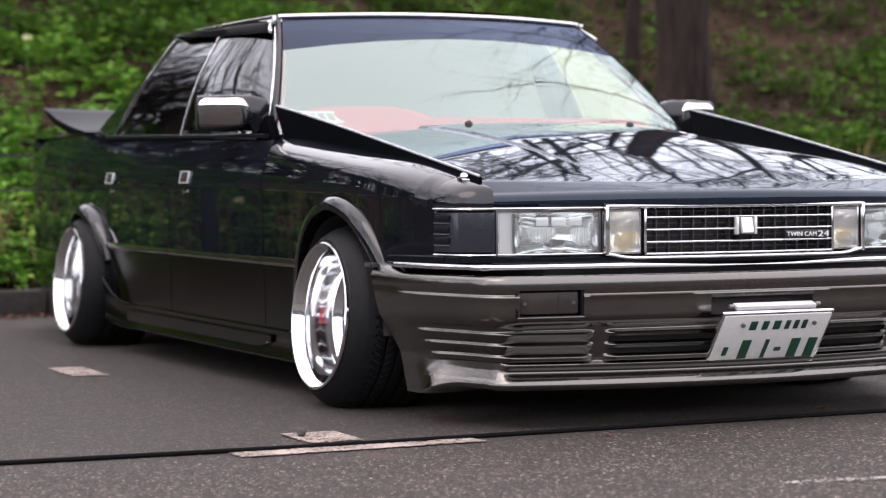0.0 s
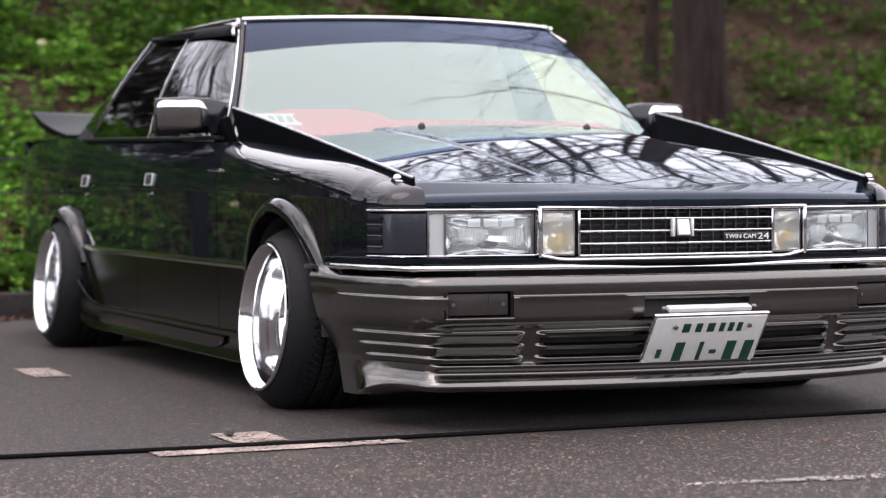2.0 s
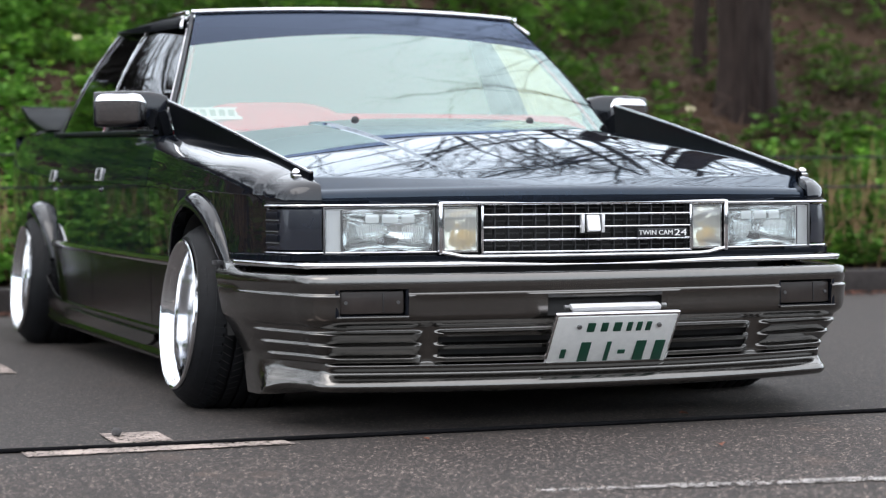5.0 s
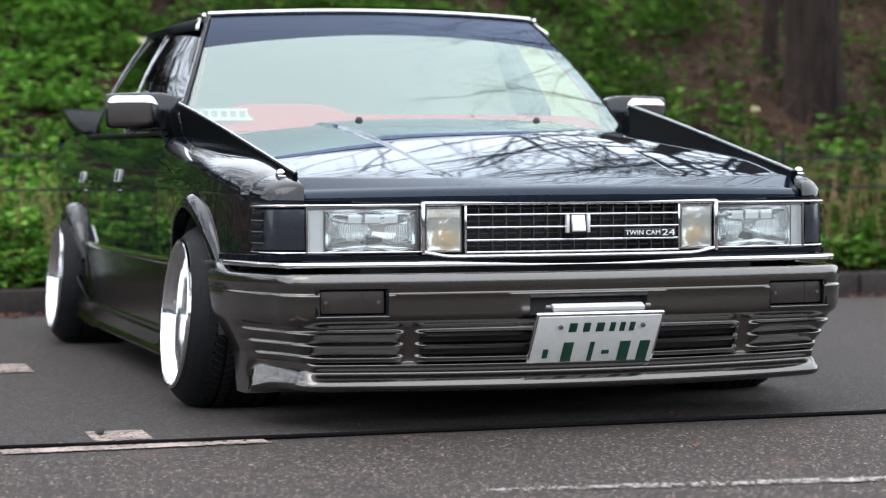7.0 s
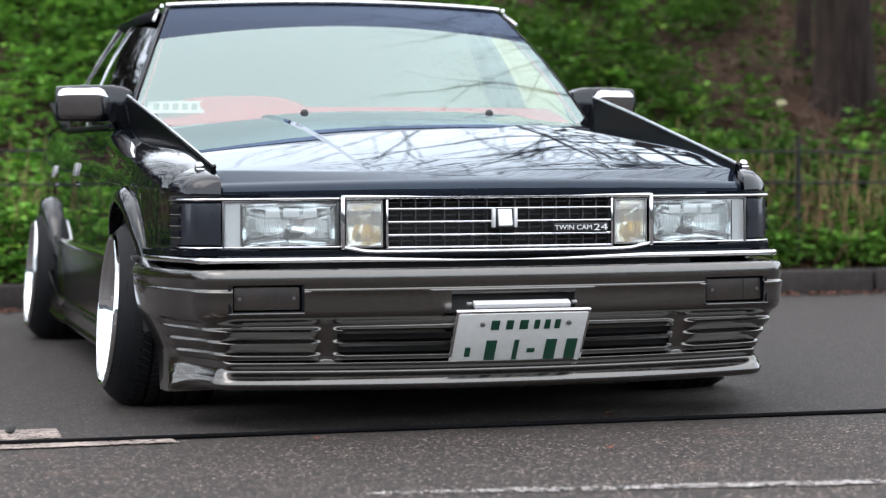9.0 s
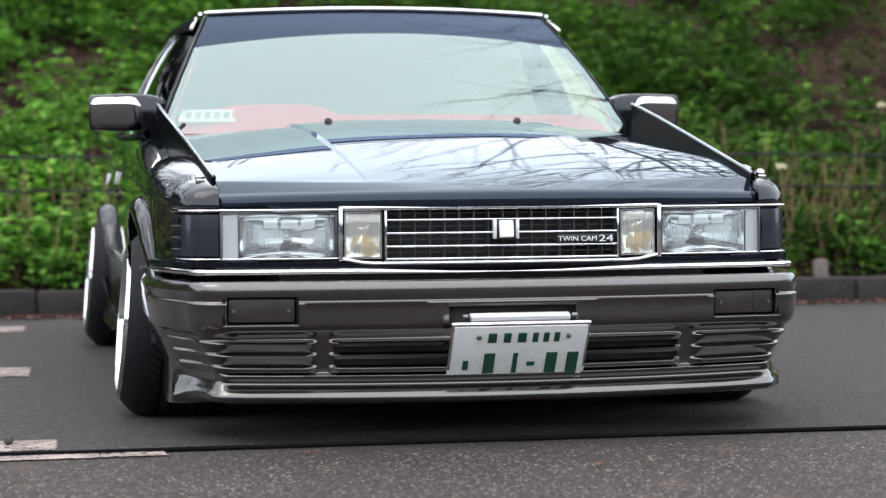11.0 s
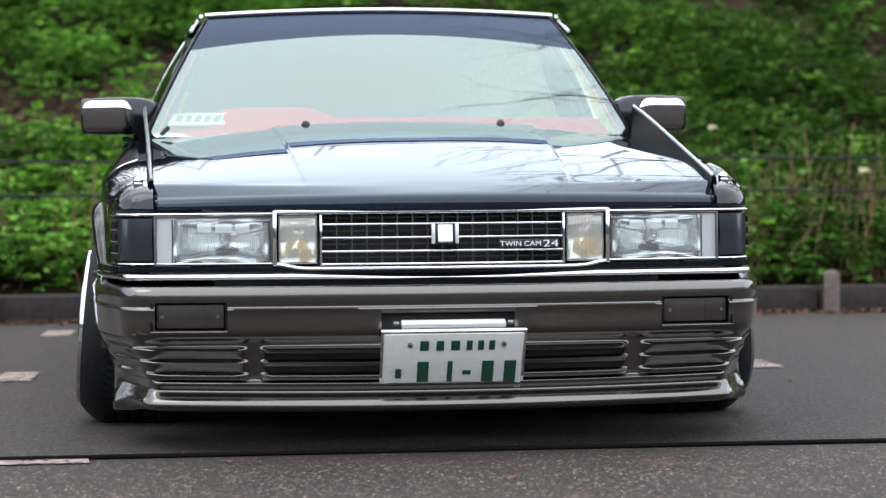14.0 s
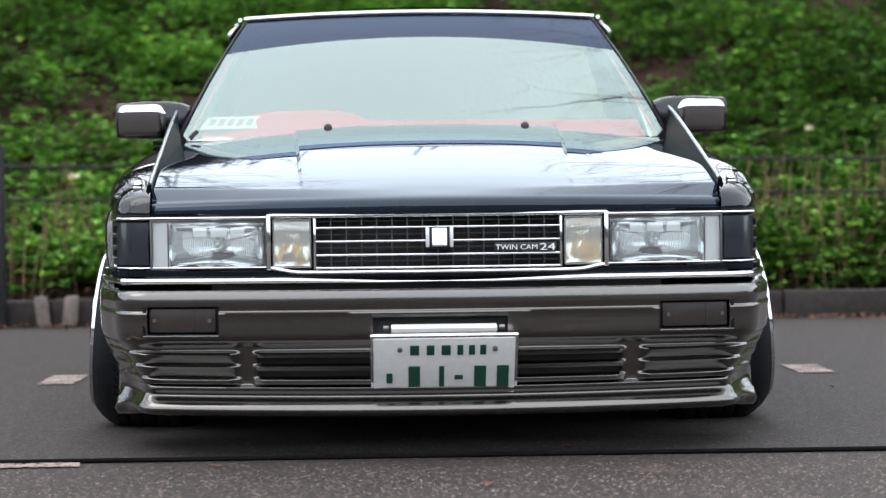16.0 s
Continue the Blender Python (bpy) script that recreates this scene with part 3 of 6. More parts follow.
def build_trees():
    bare_tree(5.06, 8.05, 1.0, 9.5, 0.197, 5, depth=6, low=0.34, limb=0.6, fissure=True)
    bare_tree(4.6, 2.1, 0.0, 9.0, 0.17, 12, (-0.03, 0.0), 5, 0.22, 0.6, label="bare tree with dark rough bark beside the parking bay")
    bare_tree(5.20, 9.1, 1.4, 6.0, 0.055, 8, (0.05, 0.0), 4, 0.5, label="slim bare sapling with brown bark on the slope")
    far = "bare tree with dark rough bark above the slope"
    for k, (x, y, h) in enumerate(((4.6, 14.6, 9), (5.6, 12.6, 9), (6.6, 13.4, 10), (8.4, 12.5, 9), (10.4, 13.6, 10), (12.6, 12.8, 10),
                                   (-4.0, 12.9, 9), (-5.8, 12.4, 10), (-7.6, 13.2, 9), (-9.6, 12.5, 10), (-11.6, 11.0, 10), (-13.4, 8.0, 10), (-15.0, 4.5, 10), (-6.6, 16.5, 12), (-10.4, 17, 12), (-8.6, 5.6, 8.5), (-9.2, 1.6, 8.5), (-10.5, -2.6, 9), (-7.6, 9.2, 8))):
        bare_tree(x, y, bank_z(x, y) if x > -12.5 else 0, h, 0.15 + 0.02 * (k % 4), 30 + k, depth=5 if k < 15 else 6, low=0.16 + 0.03 * (k % 3), label=far)
    # bare thicket above the slope
    rng = np.random.default_rng(21)
    vs, fs, n0 = [], [], 0
    for x0, x1, top, count in ((-16, -2.6, 2.2, 3600), (-2.6, 1.2, 1.6, 1300), (3.8, 15, 2.2, 500)):
        for _ in range(count):
            x, y = rng.uniform(x0, x1), rng.uniform(13.0, 17.5)
            z = bank_z(x, y)
            h0 = rng.uniform(0, 0.75) * top
            p = np.array([x, y, z + h0])
            d = np.array([rng.normal(0, 0.75), rng.normal(0, 0.5), rng.uniform(0.2, 1.0)])
            d /= np.linalg.norm(d)
            ln, r = rng.uniform(0.7, 2.2), rng.uniform(0.006, 0.03) * (1.6 if h0 < 1 else 1)
            bend = rng.normal(0, 0.25, 3)
            ring = []
            for t in (0, 0.5, 1):
                c = p + d * ln * t + bend * t * t * 0.6
                for k in range(3):
                    a = 2.1 * k
                    ring.append(c + np.array([math.cos(a), math.sin(a), 0.3 * math.cos(a)]) * r * (1 - 0.6 * t))
            vs.extend(ring)
            for s0 in (0, 3):
                for k in range(3):
                    a, b = n0 + s0 + k, n0 + s0 + (k + 1) % 3
                    fs.append((a, b, b + 3, a + 3))
            n0 += 9
    tagged(mesh_from("thicket", [tuple(v) for v in vs], fs, TWIG), "tangle of bare brown twigs above the slope", "thicket", kind="stuff")
    # unseen pale belt behind the camera, added to shape the car's reflections
    bm = bmesh.new()
    rows = []
    for i in range(5):
        rows.append([(36 * math.sin(a), -4 - 32 * math.cos(a), [0, 1.0, 2.0, 3.0, 3.6][i] * (1 + 0.35 * noise.noise((a * 9, i * 0.3, 2.0))) )
                     for a in spread(-1.75, 1.75, 120)])
    grid(bm, rows)
    tagged(part("backdrop", bm, PALEBELT), "unseen pale belt added for reflections in the car", "woods", kind="structure")


def wooden_post(x, y, h, r, lean):
    bm = bmesh.new()
    rows = []
    for z, k in ((-0.1, 1.06), (0.0, 1.03), (h * 0.5, 1.0), (h - 0.012, 0.98), (h, 0.86), (h + 0.003, 0.3)):
        rows.append([(x + lean * z + r * k * math.cos(a) * (1 + 0.06 * math.sin(3 * a + x)), y + r * k * math.sin(a), z)
                     for a in spread(0, 6.28319 * 13 / 14, 14)])
    vs = grid(bm, rows, close=True)
    bm.faces.new(vs[-1])
    tagged(part("wooden_post", bm, POST), "short weathered pale wooden post by the kerb", "post", "posts by the kerb")


def build_fence():
    f = new("wire_fence")
    f.location = (0, 4.95, 0)
    tagged(f, "low dark wire fence along the foot of the slope", "fence")
    for z in (0.62, 0.79):
        bm = bmesh.new()
        tube(bm, [(x, 0.0, z + 0.01 * math.sin(x * 1.3) + (0.004 * x * -1)) for x in spread(-9, 10, 60)], 0.007, 5)
        part("wire", bm, WIRE, f)
    for x in (-7.0, -4.6, 3.35, 5.9, 8.3):
        bm = bmesh.new()
        tube(bm, [(x, 0.02, -0.05), (x, 0.02, 0.86)], 0.012, 8)
        part("post", bm, WIRE, f)
    bm = boxed((-2.05, 4.48, 0.43), (0.085, 0.06, 0.92), 0.01)
    tagged(part("metal_post", bm, WIRE), "black square metal post beside the kerb", "post")


def mark(pts, wear, label, group="", material=None):
    """A worn painted patch on the asphalt: chips of paint with bare spots between them."""
    rnd = random.Random(len(pts) * 7 + int(pts[0][0] * 100))
    (x0, y0), (x1, y1), (x2, y2), (x3, y3) = pts
    nu, nv = max(6, int(math.dist(pts[0], pts[1]) / 0.0062)), max(6, int(math.dist(pts[1], pts[2]) / 0.0062))
    bm = bmesh.new()
    vs = []
    for j in range(nv + 1):
        row = []
        for i in range(nu + 1):
            a, b = i / nu, j / nv
            x = (x0 * (1 - a) + x1 * a) * (1 - b) + (x3 * (1 - a) + x2 * a) * b
            y = (y0 * (1 - a) + y1 * a) * (1 - b) + (y3 * (1 - a) + y2 * a) * b
            row.append(bm.verts.new((x + rnd.uniform(-1, 1) * 0.0025, y + rnd.uniform(-1, 1) * 0.0025, 0.004)))
        vs.append(row)
    for j in range(nv):
        for i in range(nu):
            c = vs[j][i].co
            worn = 0.6 * noise.noise((c.x * 60, c.y * 60, 2.0)) + 0.45 * noise.noise((c.x * 9, c.y * 9, 6.0)) + rnd.uniform(-0.42, 0.42) + wear
            if min(i, j, nu - 1 - i, nv - 1 - j) == 0:
                worn += 0.2
            if worn < 0.30:
                bm.faces.new((vs[j][i], vs[j][i + 1], vs[j + 1][i + 1], vs[j + 1][i]))
    for v in [v for v in bm.verts if not v.link_faces]:
        bm.verts.remove(v)
    tagged(part("road_marking", bm, material or LINE), label, "road marking", group)


def build_marks():
    lab = "short worn white parking bay mark on asphalt"
    mark([(-1.31, 1.235), (-1.185, 1.235), (-1.185, 1.6), (-1.31, 1.6)], -0.12, lab, "bay marks")
    mark([(1.26, 1.29), (1.385, 1.29), (1.385, 1.63), (1.26, 1.63)], -0.12, lab, "bay marks")
    mark([(-1.37, 3.5), (-1.24, 3.5), (-1.24, 3.85), (-1.37, 3.85)], -0.12, lab, "bay marks")
    mark([(-1.235, -0.80), (-1.09, -0.80), (-1.09, -0.585), (-1.235, -0.585)], -0.12, lab, "bay marks")
    mark([(-1.47, -0.975), (-0.83, -0.965), (-0.84, -0.885), (-1.47, -0.885)], -0.04, "worn white bay end line on asphalt", "bay marks")
    lab = "broken remains of a white painted line on asphalt"
    for x0, x1, off, wide, wear in ((-0.58, -0.3, 0.0, 0.020, 0.30), (-0.3, 0.5, 0.0, 0.030, 0.20), (0.5, 1.4, 0.0, 0.036, 0.22), (1.4, 2.5, 0.0, 0.040, 0.20), (0.55, 2.5, -0.105, 0.034, 0.42)):
        y0, y1 = -1.905 - 0.135 * (x0 + 0.5) + off, -1.905 - 0.135 * (x1 + 0.5) + off
        mark([(x0, y0 - wide), (x1, y1 - wide), (x1, y1 + wide), (x0, y0 + wide)], wear, lab, "line remains", LINE_WORN)


def build_small():
    bm = bmesh.new()
    pts = [(x, -0.875 + 0.012 * math.sin(x * 0.9 + 0.5) + (0.06 * max(0, -1.2 - x)) , 0.0060) for x in spread(-4, 4, 90)]
    tube(bm, pts, 0.0058, 10)
    tagged(part("rope", bm, ROPE), "black rope lying taut across the asphalt", "rope")
    bm = bmesh.new()
    bmesh.ops.create_icosphere(bm, subdivisions=2, radius=0.0125, matrix=Matrix.Translation((-1.205, -0.66, 0.015)))
    for v in bm.verts:
        v.co += v.co.normalized() * 0 + Vector((1, 0.7, 0.5)) * 0.004 * noise.noise(v.co * 90)
    tagged(part("pebble", bm, STONE), "small grey pebble on a white marking", "stone")
    rng = np.random.default_rng(9)
    for x, y in ((-0.52, -0.99), (0.1, -1.35), (1.25, 0.75), (0.3, -0.72)):
        p = np.array([[x, y, 0.006]])
        v, f = leaf_shapes(1, rng, p, 0.021, 0.1)
        v[:, 2] = np.maximum(v[:, 2], 0.003)
        tagged(mesh_from("fallen_leaf", v.tolist(), f.tolist(), DEADLEAF), "small dry reddish leaf on the asphalt", "leaf", "fallen leaves")


build_ground()
build_kerb()
build_cover()
for spot in ((1.55, 6.6, 0.3), (2.9, 5.4, 0.4), (2.4, 6.9, 0.28), (-1.9, 6.0, 0.3), (4.3, 7.4, 0.25), (-2.5, 5.2, 0.35), (0.3, 8.8, 0.3)):
    flower(*spot)
build_trees()
for spot in ((2.45, 4.47, 0.2, 0.04, 0.0), (2.51, 4.72, 0.2, 0.038, 0.03), (2.85, 4.66, 0.22, 0.042, 0.0), (-1.82, 4.47, 0.15, 0.034, -0.12), (-1.70, 4.49, 0.15, 0.036, 0.08)):
    wooden_post(*spot)
build_fence()
build_marks()
build_small()

# ---- the car ----
CAR = new("sedan_car")
# parked half a degree askew to the bay
CAR.matrix_basis = Matrix.Translation((0, -0.2, 0)) @ Matrix.Rotation(radians(0.5), 4, "Z") @ Matrix.Translation((0, 0.2, 0))
tagged(CAR, "lowered black and gunmetal vintage sedan with deep polished wheels", "car")
SIDES = ((-1, "driver side"), (1, "passenger side"))
AXLE_F, AXLE_R, HUB_Z = 0.0, 2.66, 0.262

HALF = [(-0.85, 0.74), (-0.72, 0.775), (-0.56, 0.803), (-0.3, 0.845), (0, 0.862), (0.6, 0.870), (1.5, 0.874), (2.3, 0.872), (2.9, 0.862), (3.5, 0.838), (3.9, 0.80)]
CREASE = [(-0.75, 0.588), (-0.25, 0.606), (0.55, 0.622), (1.5, 0.639), (2.5, 0.658), (3.5, 0.69), (3.8, 0.695)]
SHOULDER = [(-0.76, 0.588), (-0.70, 0.615), (-0.6, 0.640), (-0.32, 0.690), (0, 0.724), (0.48, 0.769), (0.7, 0.787)]
HOOD_EDGE = [(-0.75, 0.690), (-0.6, 0.700), (0.0, 0.722), (0.7, 0.750)]
HOOD_MID = [(-0.9, 0.583), (-0.85, 0.599), (-0.8, 0.6155), (-0.75, 0.6310), (-0.7, 0.6450), (-0.6, 0.6685), (-0.4, 0.7095), (-0.15, 0.7555), (0.05, 0.7865), (0.28, 0.8130), (0.42, 0.819), (0.65, 0.800)]


def side_x(y, z):
    """Half width of the body skin at a station and height."""
    h, c = smooth(HALF, y), lerp(CREASE, y)
    if z >= c:
        u = z - c
        return h - 0.13 * u - 1.3 * u * u
    return h - 0.008 - 0.02 * max(0.0, c - 0.1 - z)


def arch(y, zb, centre, r, zc):
    d = r * r - (y - centre) ** 2
    return max(zb, zc + math.sqrt(d)) if d > 0 else zb


def panel(sign, y0, y1, bottom, top, ny, nz, extra=None):
    """A curved side panel between two stations, with its rim turned inwards."""
    rows = []
    for y in spread(y0, y1, ny):
        b, t, c = bottom(y), top(y), lerp(CREASE, y)
        zs = sorted(set(spread(b, t, nz) + [z for z in (c - 0.004, c, c + 0.004) if b < z < t]))
        while len(zs) < nz + 3:
            zs.insert(1, b + (zs[1] - b) * 0.5)
        row = [(sign * (side_x(y, b) - 0.03), y, b)] + [(sign * side_x(y, z), y, z) for z in zs]
        row += extra(y, t) if extra else [(sign * (side_x(y, t) - 0.03), y, t + 0.004)]
        rows.append(row)
    rows = [[(p[0] - sign * 0.03, p[1], p[2]) for p in rows[0]]] + rows + [[(p[0] - sign * 0.03, p[1], p[2]) for p in rows[-1]]]
    bm = bmesh.new()
    grid(bm, rows)
    return bm


def build_sides():
    for s, who in SIDES:
        # front fender, rolled over to the bonnet gap
        def roll(y, t):
            xe, zs, xs = lerp(HOOD_EDGE, y), smooth(SHOULDER, y) + 0.006, side_x(y, t)
            out = []
            for k in range(1, 11):
                a = k / 10 * 1.5708
                out.append((s * (xe + (xs - xe) * max(0.0, math.cos(a)) ** 0.9), y, t + (zs - t) * math.sin(a)))
            out.append((s * (xe + 0.001), y, zs - 0.03))
            return out
        bm = panel(s, -0.555, 0.585, lambda y: arch(y, 0.41, AXLE_F, 0.315, HUB_Z - 0.01), lambda y: smooth(SHOULDER, y) - 0.062, 60, 12, roll)
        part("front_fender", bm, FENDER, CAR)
        plan = [(0.694, -0.706), (0.715, -0.702), (0.745, -0.686), (0.768, -0.664), (0.783, -0.636), (0.791, -0.606), (0.802, -0.560)]
        rows = []
        for k, (x, y) in enumerate(plan):
            yq = -0.690 + 0.13 * k / 6
            xq, zq = lerp(HOOD_EDGE, yq) + 0.001, smooth(SHOULDER, yq) + 0.006
            drop = 0.044 + 0.024 * k / 6
            zo = zq - drop
            mix = lambda a, z: (s * (x + (xq - x) * a), y + (yq - y) * a, z)
            turn_over = [mix(1 - max(0.0, math.cos(j / 10 * 1.5708)) ** 0.9, zo + drop * math.sin(j / 10 * 1.5708)) for j in range(1, 11)]
            rows.append([mix(0.3, 0.574), mix(0.02, 0.575), mix(0.0, 0.578), mix(0.0, max(0.581, zo))] + turn_over + [mix(1.0, zq - 0.03)])
        bm = bmesh.new()
        grid(bm, [[(s * 0.6945, -0.66, 0.574)] * 15] + rows)
        part("fender_nose", bm, FENDER, CAR, angle=75)
        belt = lambda y: lerp([(0.5, 0.772), (1.5, 0.800), (2.4, 0.828), (3.0, 0.846), (3.8, 0.848)], y)
        for name, a, b in (("front_door", 0.592, 1.555), ("rear_door", 1.562, 2.34)):
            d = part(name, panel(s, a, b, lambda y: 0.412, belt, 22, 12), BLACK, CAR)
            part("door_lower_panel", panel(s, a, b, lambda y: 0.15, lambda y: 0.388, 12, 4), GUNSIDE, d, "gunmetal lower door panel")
            bm = bmesh.new()
            strip(bm, [(s * (side_x(y, 0.4) + 0.006), y, 0.400 + 0.006 * (y - 0.6) / 1.8) for y in spread(a, b, 12)], 0.014, 0.022)
            part("door_moulding", bm, GUN, d, "gunmetal side moulding")
            yh = a + 0.76 if name == "front_door" else a + 0.725
            zh = 0.662
            xh = side_x(yh, zh)
            seat = Matrix.Translation((s * xh, yh, zh)) @ Matrix.Rotation(-s * 0.19, 4, "Y") @ Matrix.Rotation(s * 0.004, 4, "Z")
            bm = boxed((0, 0, 0), (0.010, 0.080, 0.034), 0.002)
            bmesh.ops.transform(bm, matrix=seat, verts=bm.verts)
            h = part("door_handle", bm, PLASTIC, d, "flush dark door handle with a chrome rim")
            bm = bmesh.new()
            for dz in (-0.0195, 0.0195):
                box(bm, (s * 0.003, 0, dz), (0.007, 0.090, 0.0035), 0.001)
            for dy in (-0.043, 0.043):
                box(bm, (s * 0.003, dy, 0), (0.007, 0.005, 0.042), 0.001)
            bmesh.ops.transform(bm, matrix=seat, verts=bm.verts)
            part("rim", bm, SATIN, h)
            bm = bmesh.new()
            tube(bm, [(s * (side_x(yh, 0.6) - 0.005), yh + 0.01, 0.612), (s * (side_x(yh, 0.6) + 0.008), yh + 0.01, 0.612)], 0.010, 14)
            part("key_cylinder", bm, CHROME, d)
        bm = panel(s, 2.347, 3.80, lambda y: arch(y, 0.36, AXLE_R, 0.285, HUB_Z - 0.01), belt, 60, 12)
        part("quarter_panel", bm, BLACK, CAR)
        bm = panel(s, 3.02, 3.83, lambda y: 0.17, lambda y: 0.355, 12, 5)
        part("rear_bumper_side", bm, GUN, CAR, "gunmetal rear bumper corner")
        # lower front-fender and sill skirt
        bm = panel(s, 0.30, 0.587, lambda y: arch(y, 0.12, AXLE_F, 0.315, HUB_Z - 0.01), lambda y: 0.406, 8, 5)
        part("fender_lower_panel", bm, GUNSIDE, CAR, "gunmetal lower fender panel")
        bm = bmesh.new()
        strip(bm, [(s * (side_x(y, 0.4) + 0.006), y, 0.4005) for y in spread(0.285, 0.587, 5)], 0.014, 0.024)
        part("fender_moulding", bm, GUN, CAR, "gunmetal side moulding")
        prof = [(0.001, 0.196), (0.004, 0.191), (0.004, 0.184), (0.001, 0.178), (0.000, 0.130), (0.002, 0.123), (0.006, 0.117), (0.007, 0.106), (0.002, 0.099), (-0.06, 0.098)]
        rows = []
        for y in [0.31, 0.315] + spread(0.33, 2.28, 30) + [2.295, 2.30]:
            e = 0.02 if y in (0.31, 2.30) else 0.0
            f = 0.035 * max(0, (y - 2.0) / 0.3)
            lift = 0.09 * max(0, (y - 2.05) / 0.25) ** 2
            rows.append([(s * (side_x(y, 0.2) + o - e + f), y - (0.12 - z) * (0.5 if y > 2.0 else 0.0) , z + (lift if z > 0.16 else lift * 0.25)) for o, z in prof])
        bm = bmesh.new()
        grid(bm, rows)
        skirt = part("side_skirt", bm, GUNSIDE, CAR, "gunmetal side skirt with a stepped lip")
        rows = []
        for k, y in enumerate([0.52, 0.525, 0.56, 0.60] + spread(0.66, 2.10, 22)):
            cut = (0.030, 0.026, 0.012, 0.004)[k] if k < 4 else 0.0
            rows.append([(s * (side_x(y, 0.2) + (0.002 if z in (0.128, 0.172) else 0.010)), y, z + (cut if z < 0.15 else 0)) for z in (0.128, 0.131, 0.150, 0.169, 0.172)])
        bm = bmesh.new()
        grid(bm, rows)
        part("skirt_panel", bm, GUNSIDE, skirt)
        rows = []
        for t in spread(0, 1, 14):
            z = 0.405 - 0.295 * t
            ye = 2.40 - 0.27 * math.sin(t * 1.57) ** 0.8 - 0.05 * max(0, t - 0.85) / 0.15
            o = 0.006 + 0.006 * math.sin(t * 2.6)
            x0 = side_x(2.2, 0.3)
            rows.append([(s * (x0 - 0.010), ye - 0.10 - 0.06 * t, z), (s * (x0 + o * 0.12), ye - 0.05 - 0.03 * t, z), (s * (x0 + o * 0.8), ye - 0.014, z), (s * (x0 + o), ye - 0.006, z), (s * (x0 + o * 0.9), ye, z), (s * (x0 - 0.05), ye + 0.004, z)])
        bm = bmesh.new()
        grid(bm, rows)
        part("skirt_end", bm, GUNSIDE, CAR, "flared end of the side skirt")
        # arch flares and dark wheel wells
        for name, yc, out, a0, a1, ro in (("front_arch_flare", AXLE_F, 0.032, 8, 166, 0.350), ("rear_arch_flare", AXLE_R, 0.052, 18, 162, 0.312)):
            rows = []
            for a in spread(radians(a0), radians(a1), 40):
                taper = max(0.1, math.sin(a)) ** 1.3
                row = []
                for r, o in ((ro + 0.006, -0.006), (ro + 0.004, 0.002), (ro + 0.001, 0.25 * out), (ro - 0.003, 0.48 * out), (ro - 0.009, 0.70 * out), (ro - 0.017, 0.88 * out), (ro - 0.026, 0.98 * out), (ro - 0.034, out), (ro - 0.039, 0.98 * out), (ro - 0.042, out * 0.85), (ro - 0.040, -0.03)):
                    y, z = yc + r * math.cos(a), HUB_Z - 0.01 + r * math.sin(a)
                    row.append((s * (side_x(y, max(z, 0.42)) + (o * taper if o > 0 else o)), y, z))
                rows.append(row)
            bm = bmesh.new()
            grid(bm, rows)
            part(name, bm, FLARE, CAR, "bolted-on black arch flare")
            rows = []
            for a in spread(0.0, 3.1416, 24):
                rows.append([(s * x, yc + 0.325 * math.cos(a), HUB_Z - 0.04 + 0.325 * math.sin(a)) for x in (0.845, 0.5)])
            bm = bmesh.new()
            grid(bm, rows)
            box(bm, (s * 0.5, yc, 0.36), (0.01, 0.7, 0.5))
            part("wheel_well", bm, DARK, CAR)


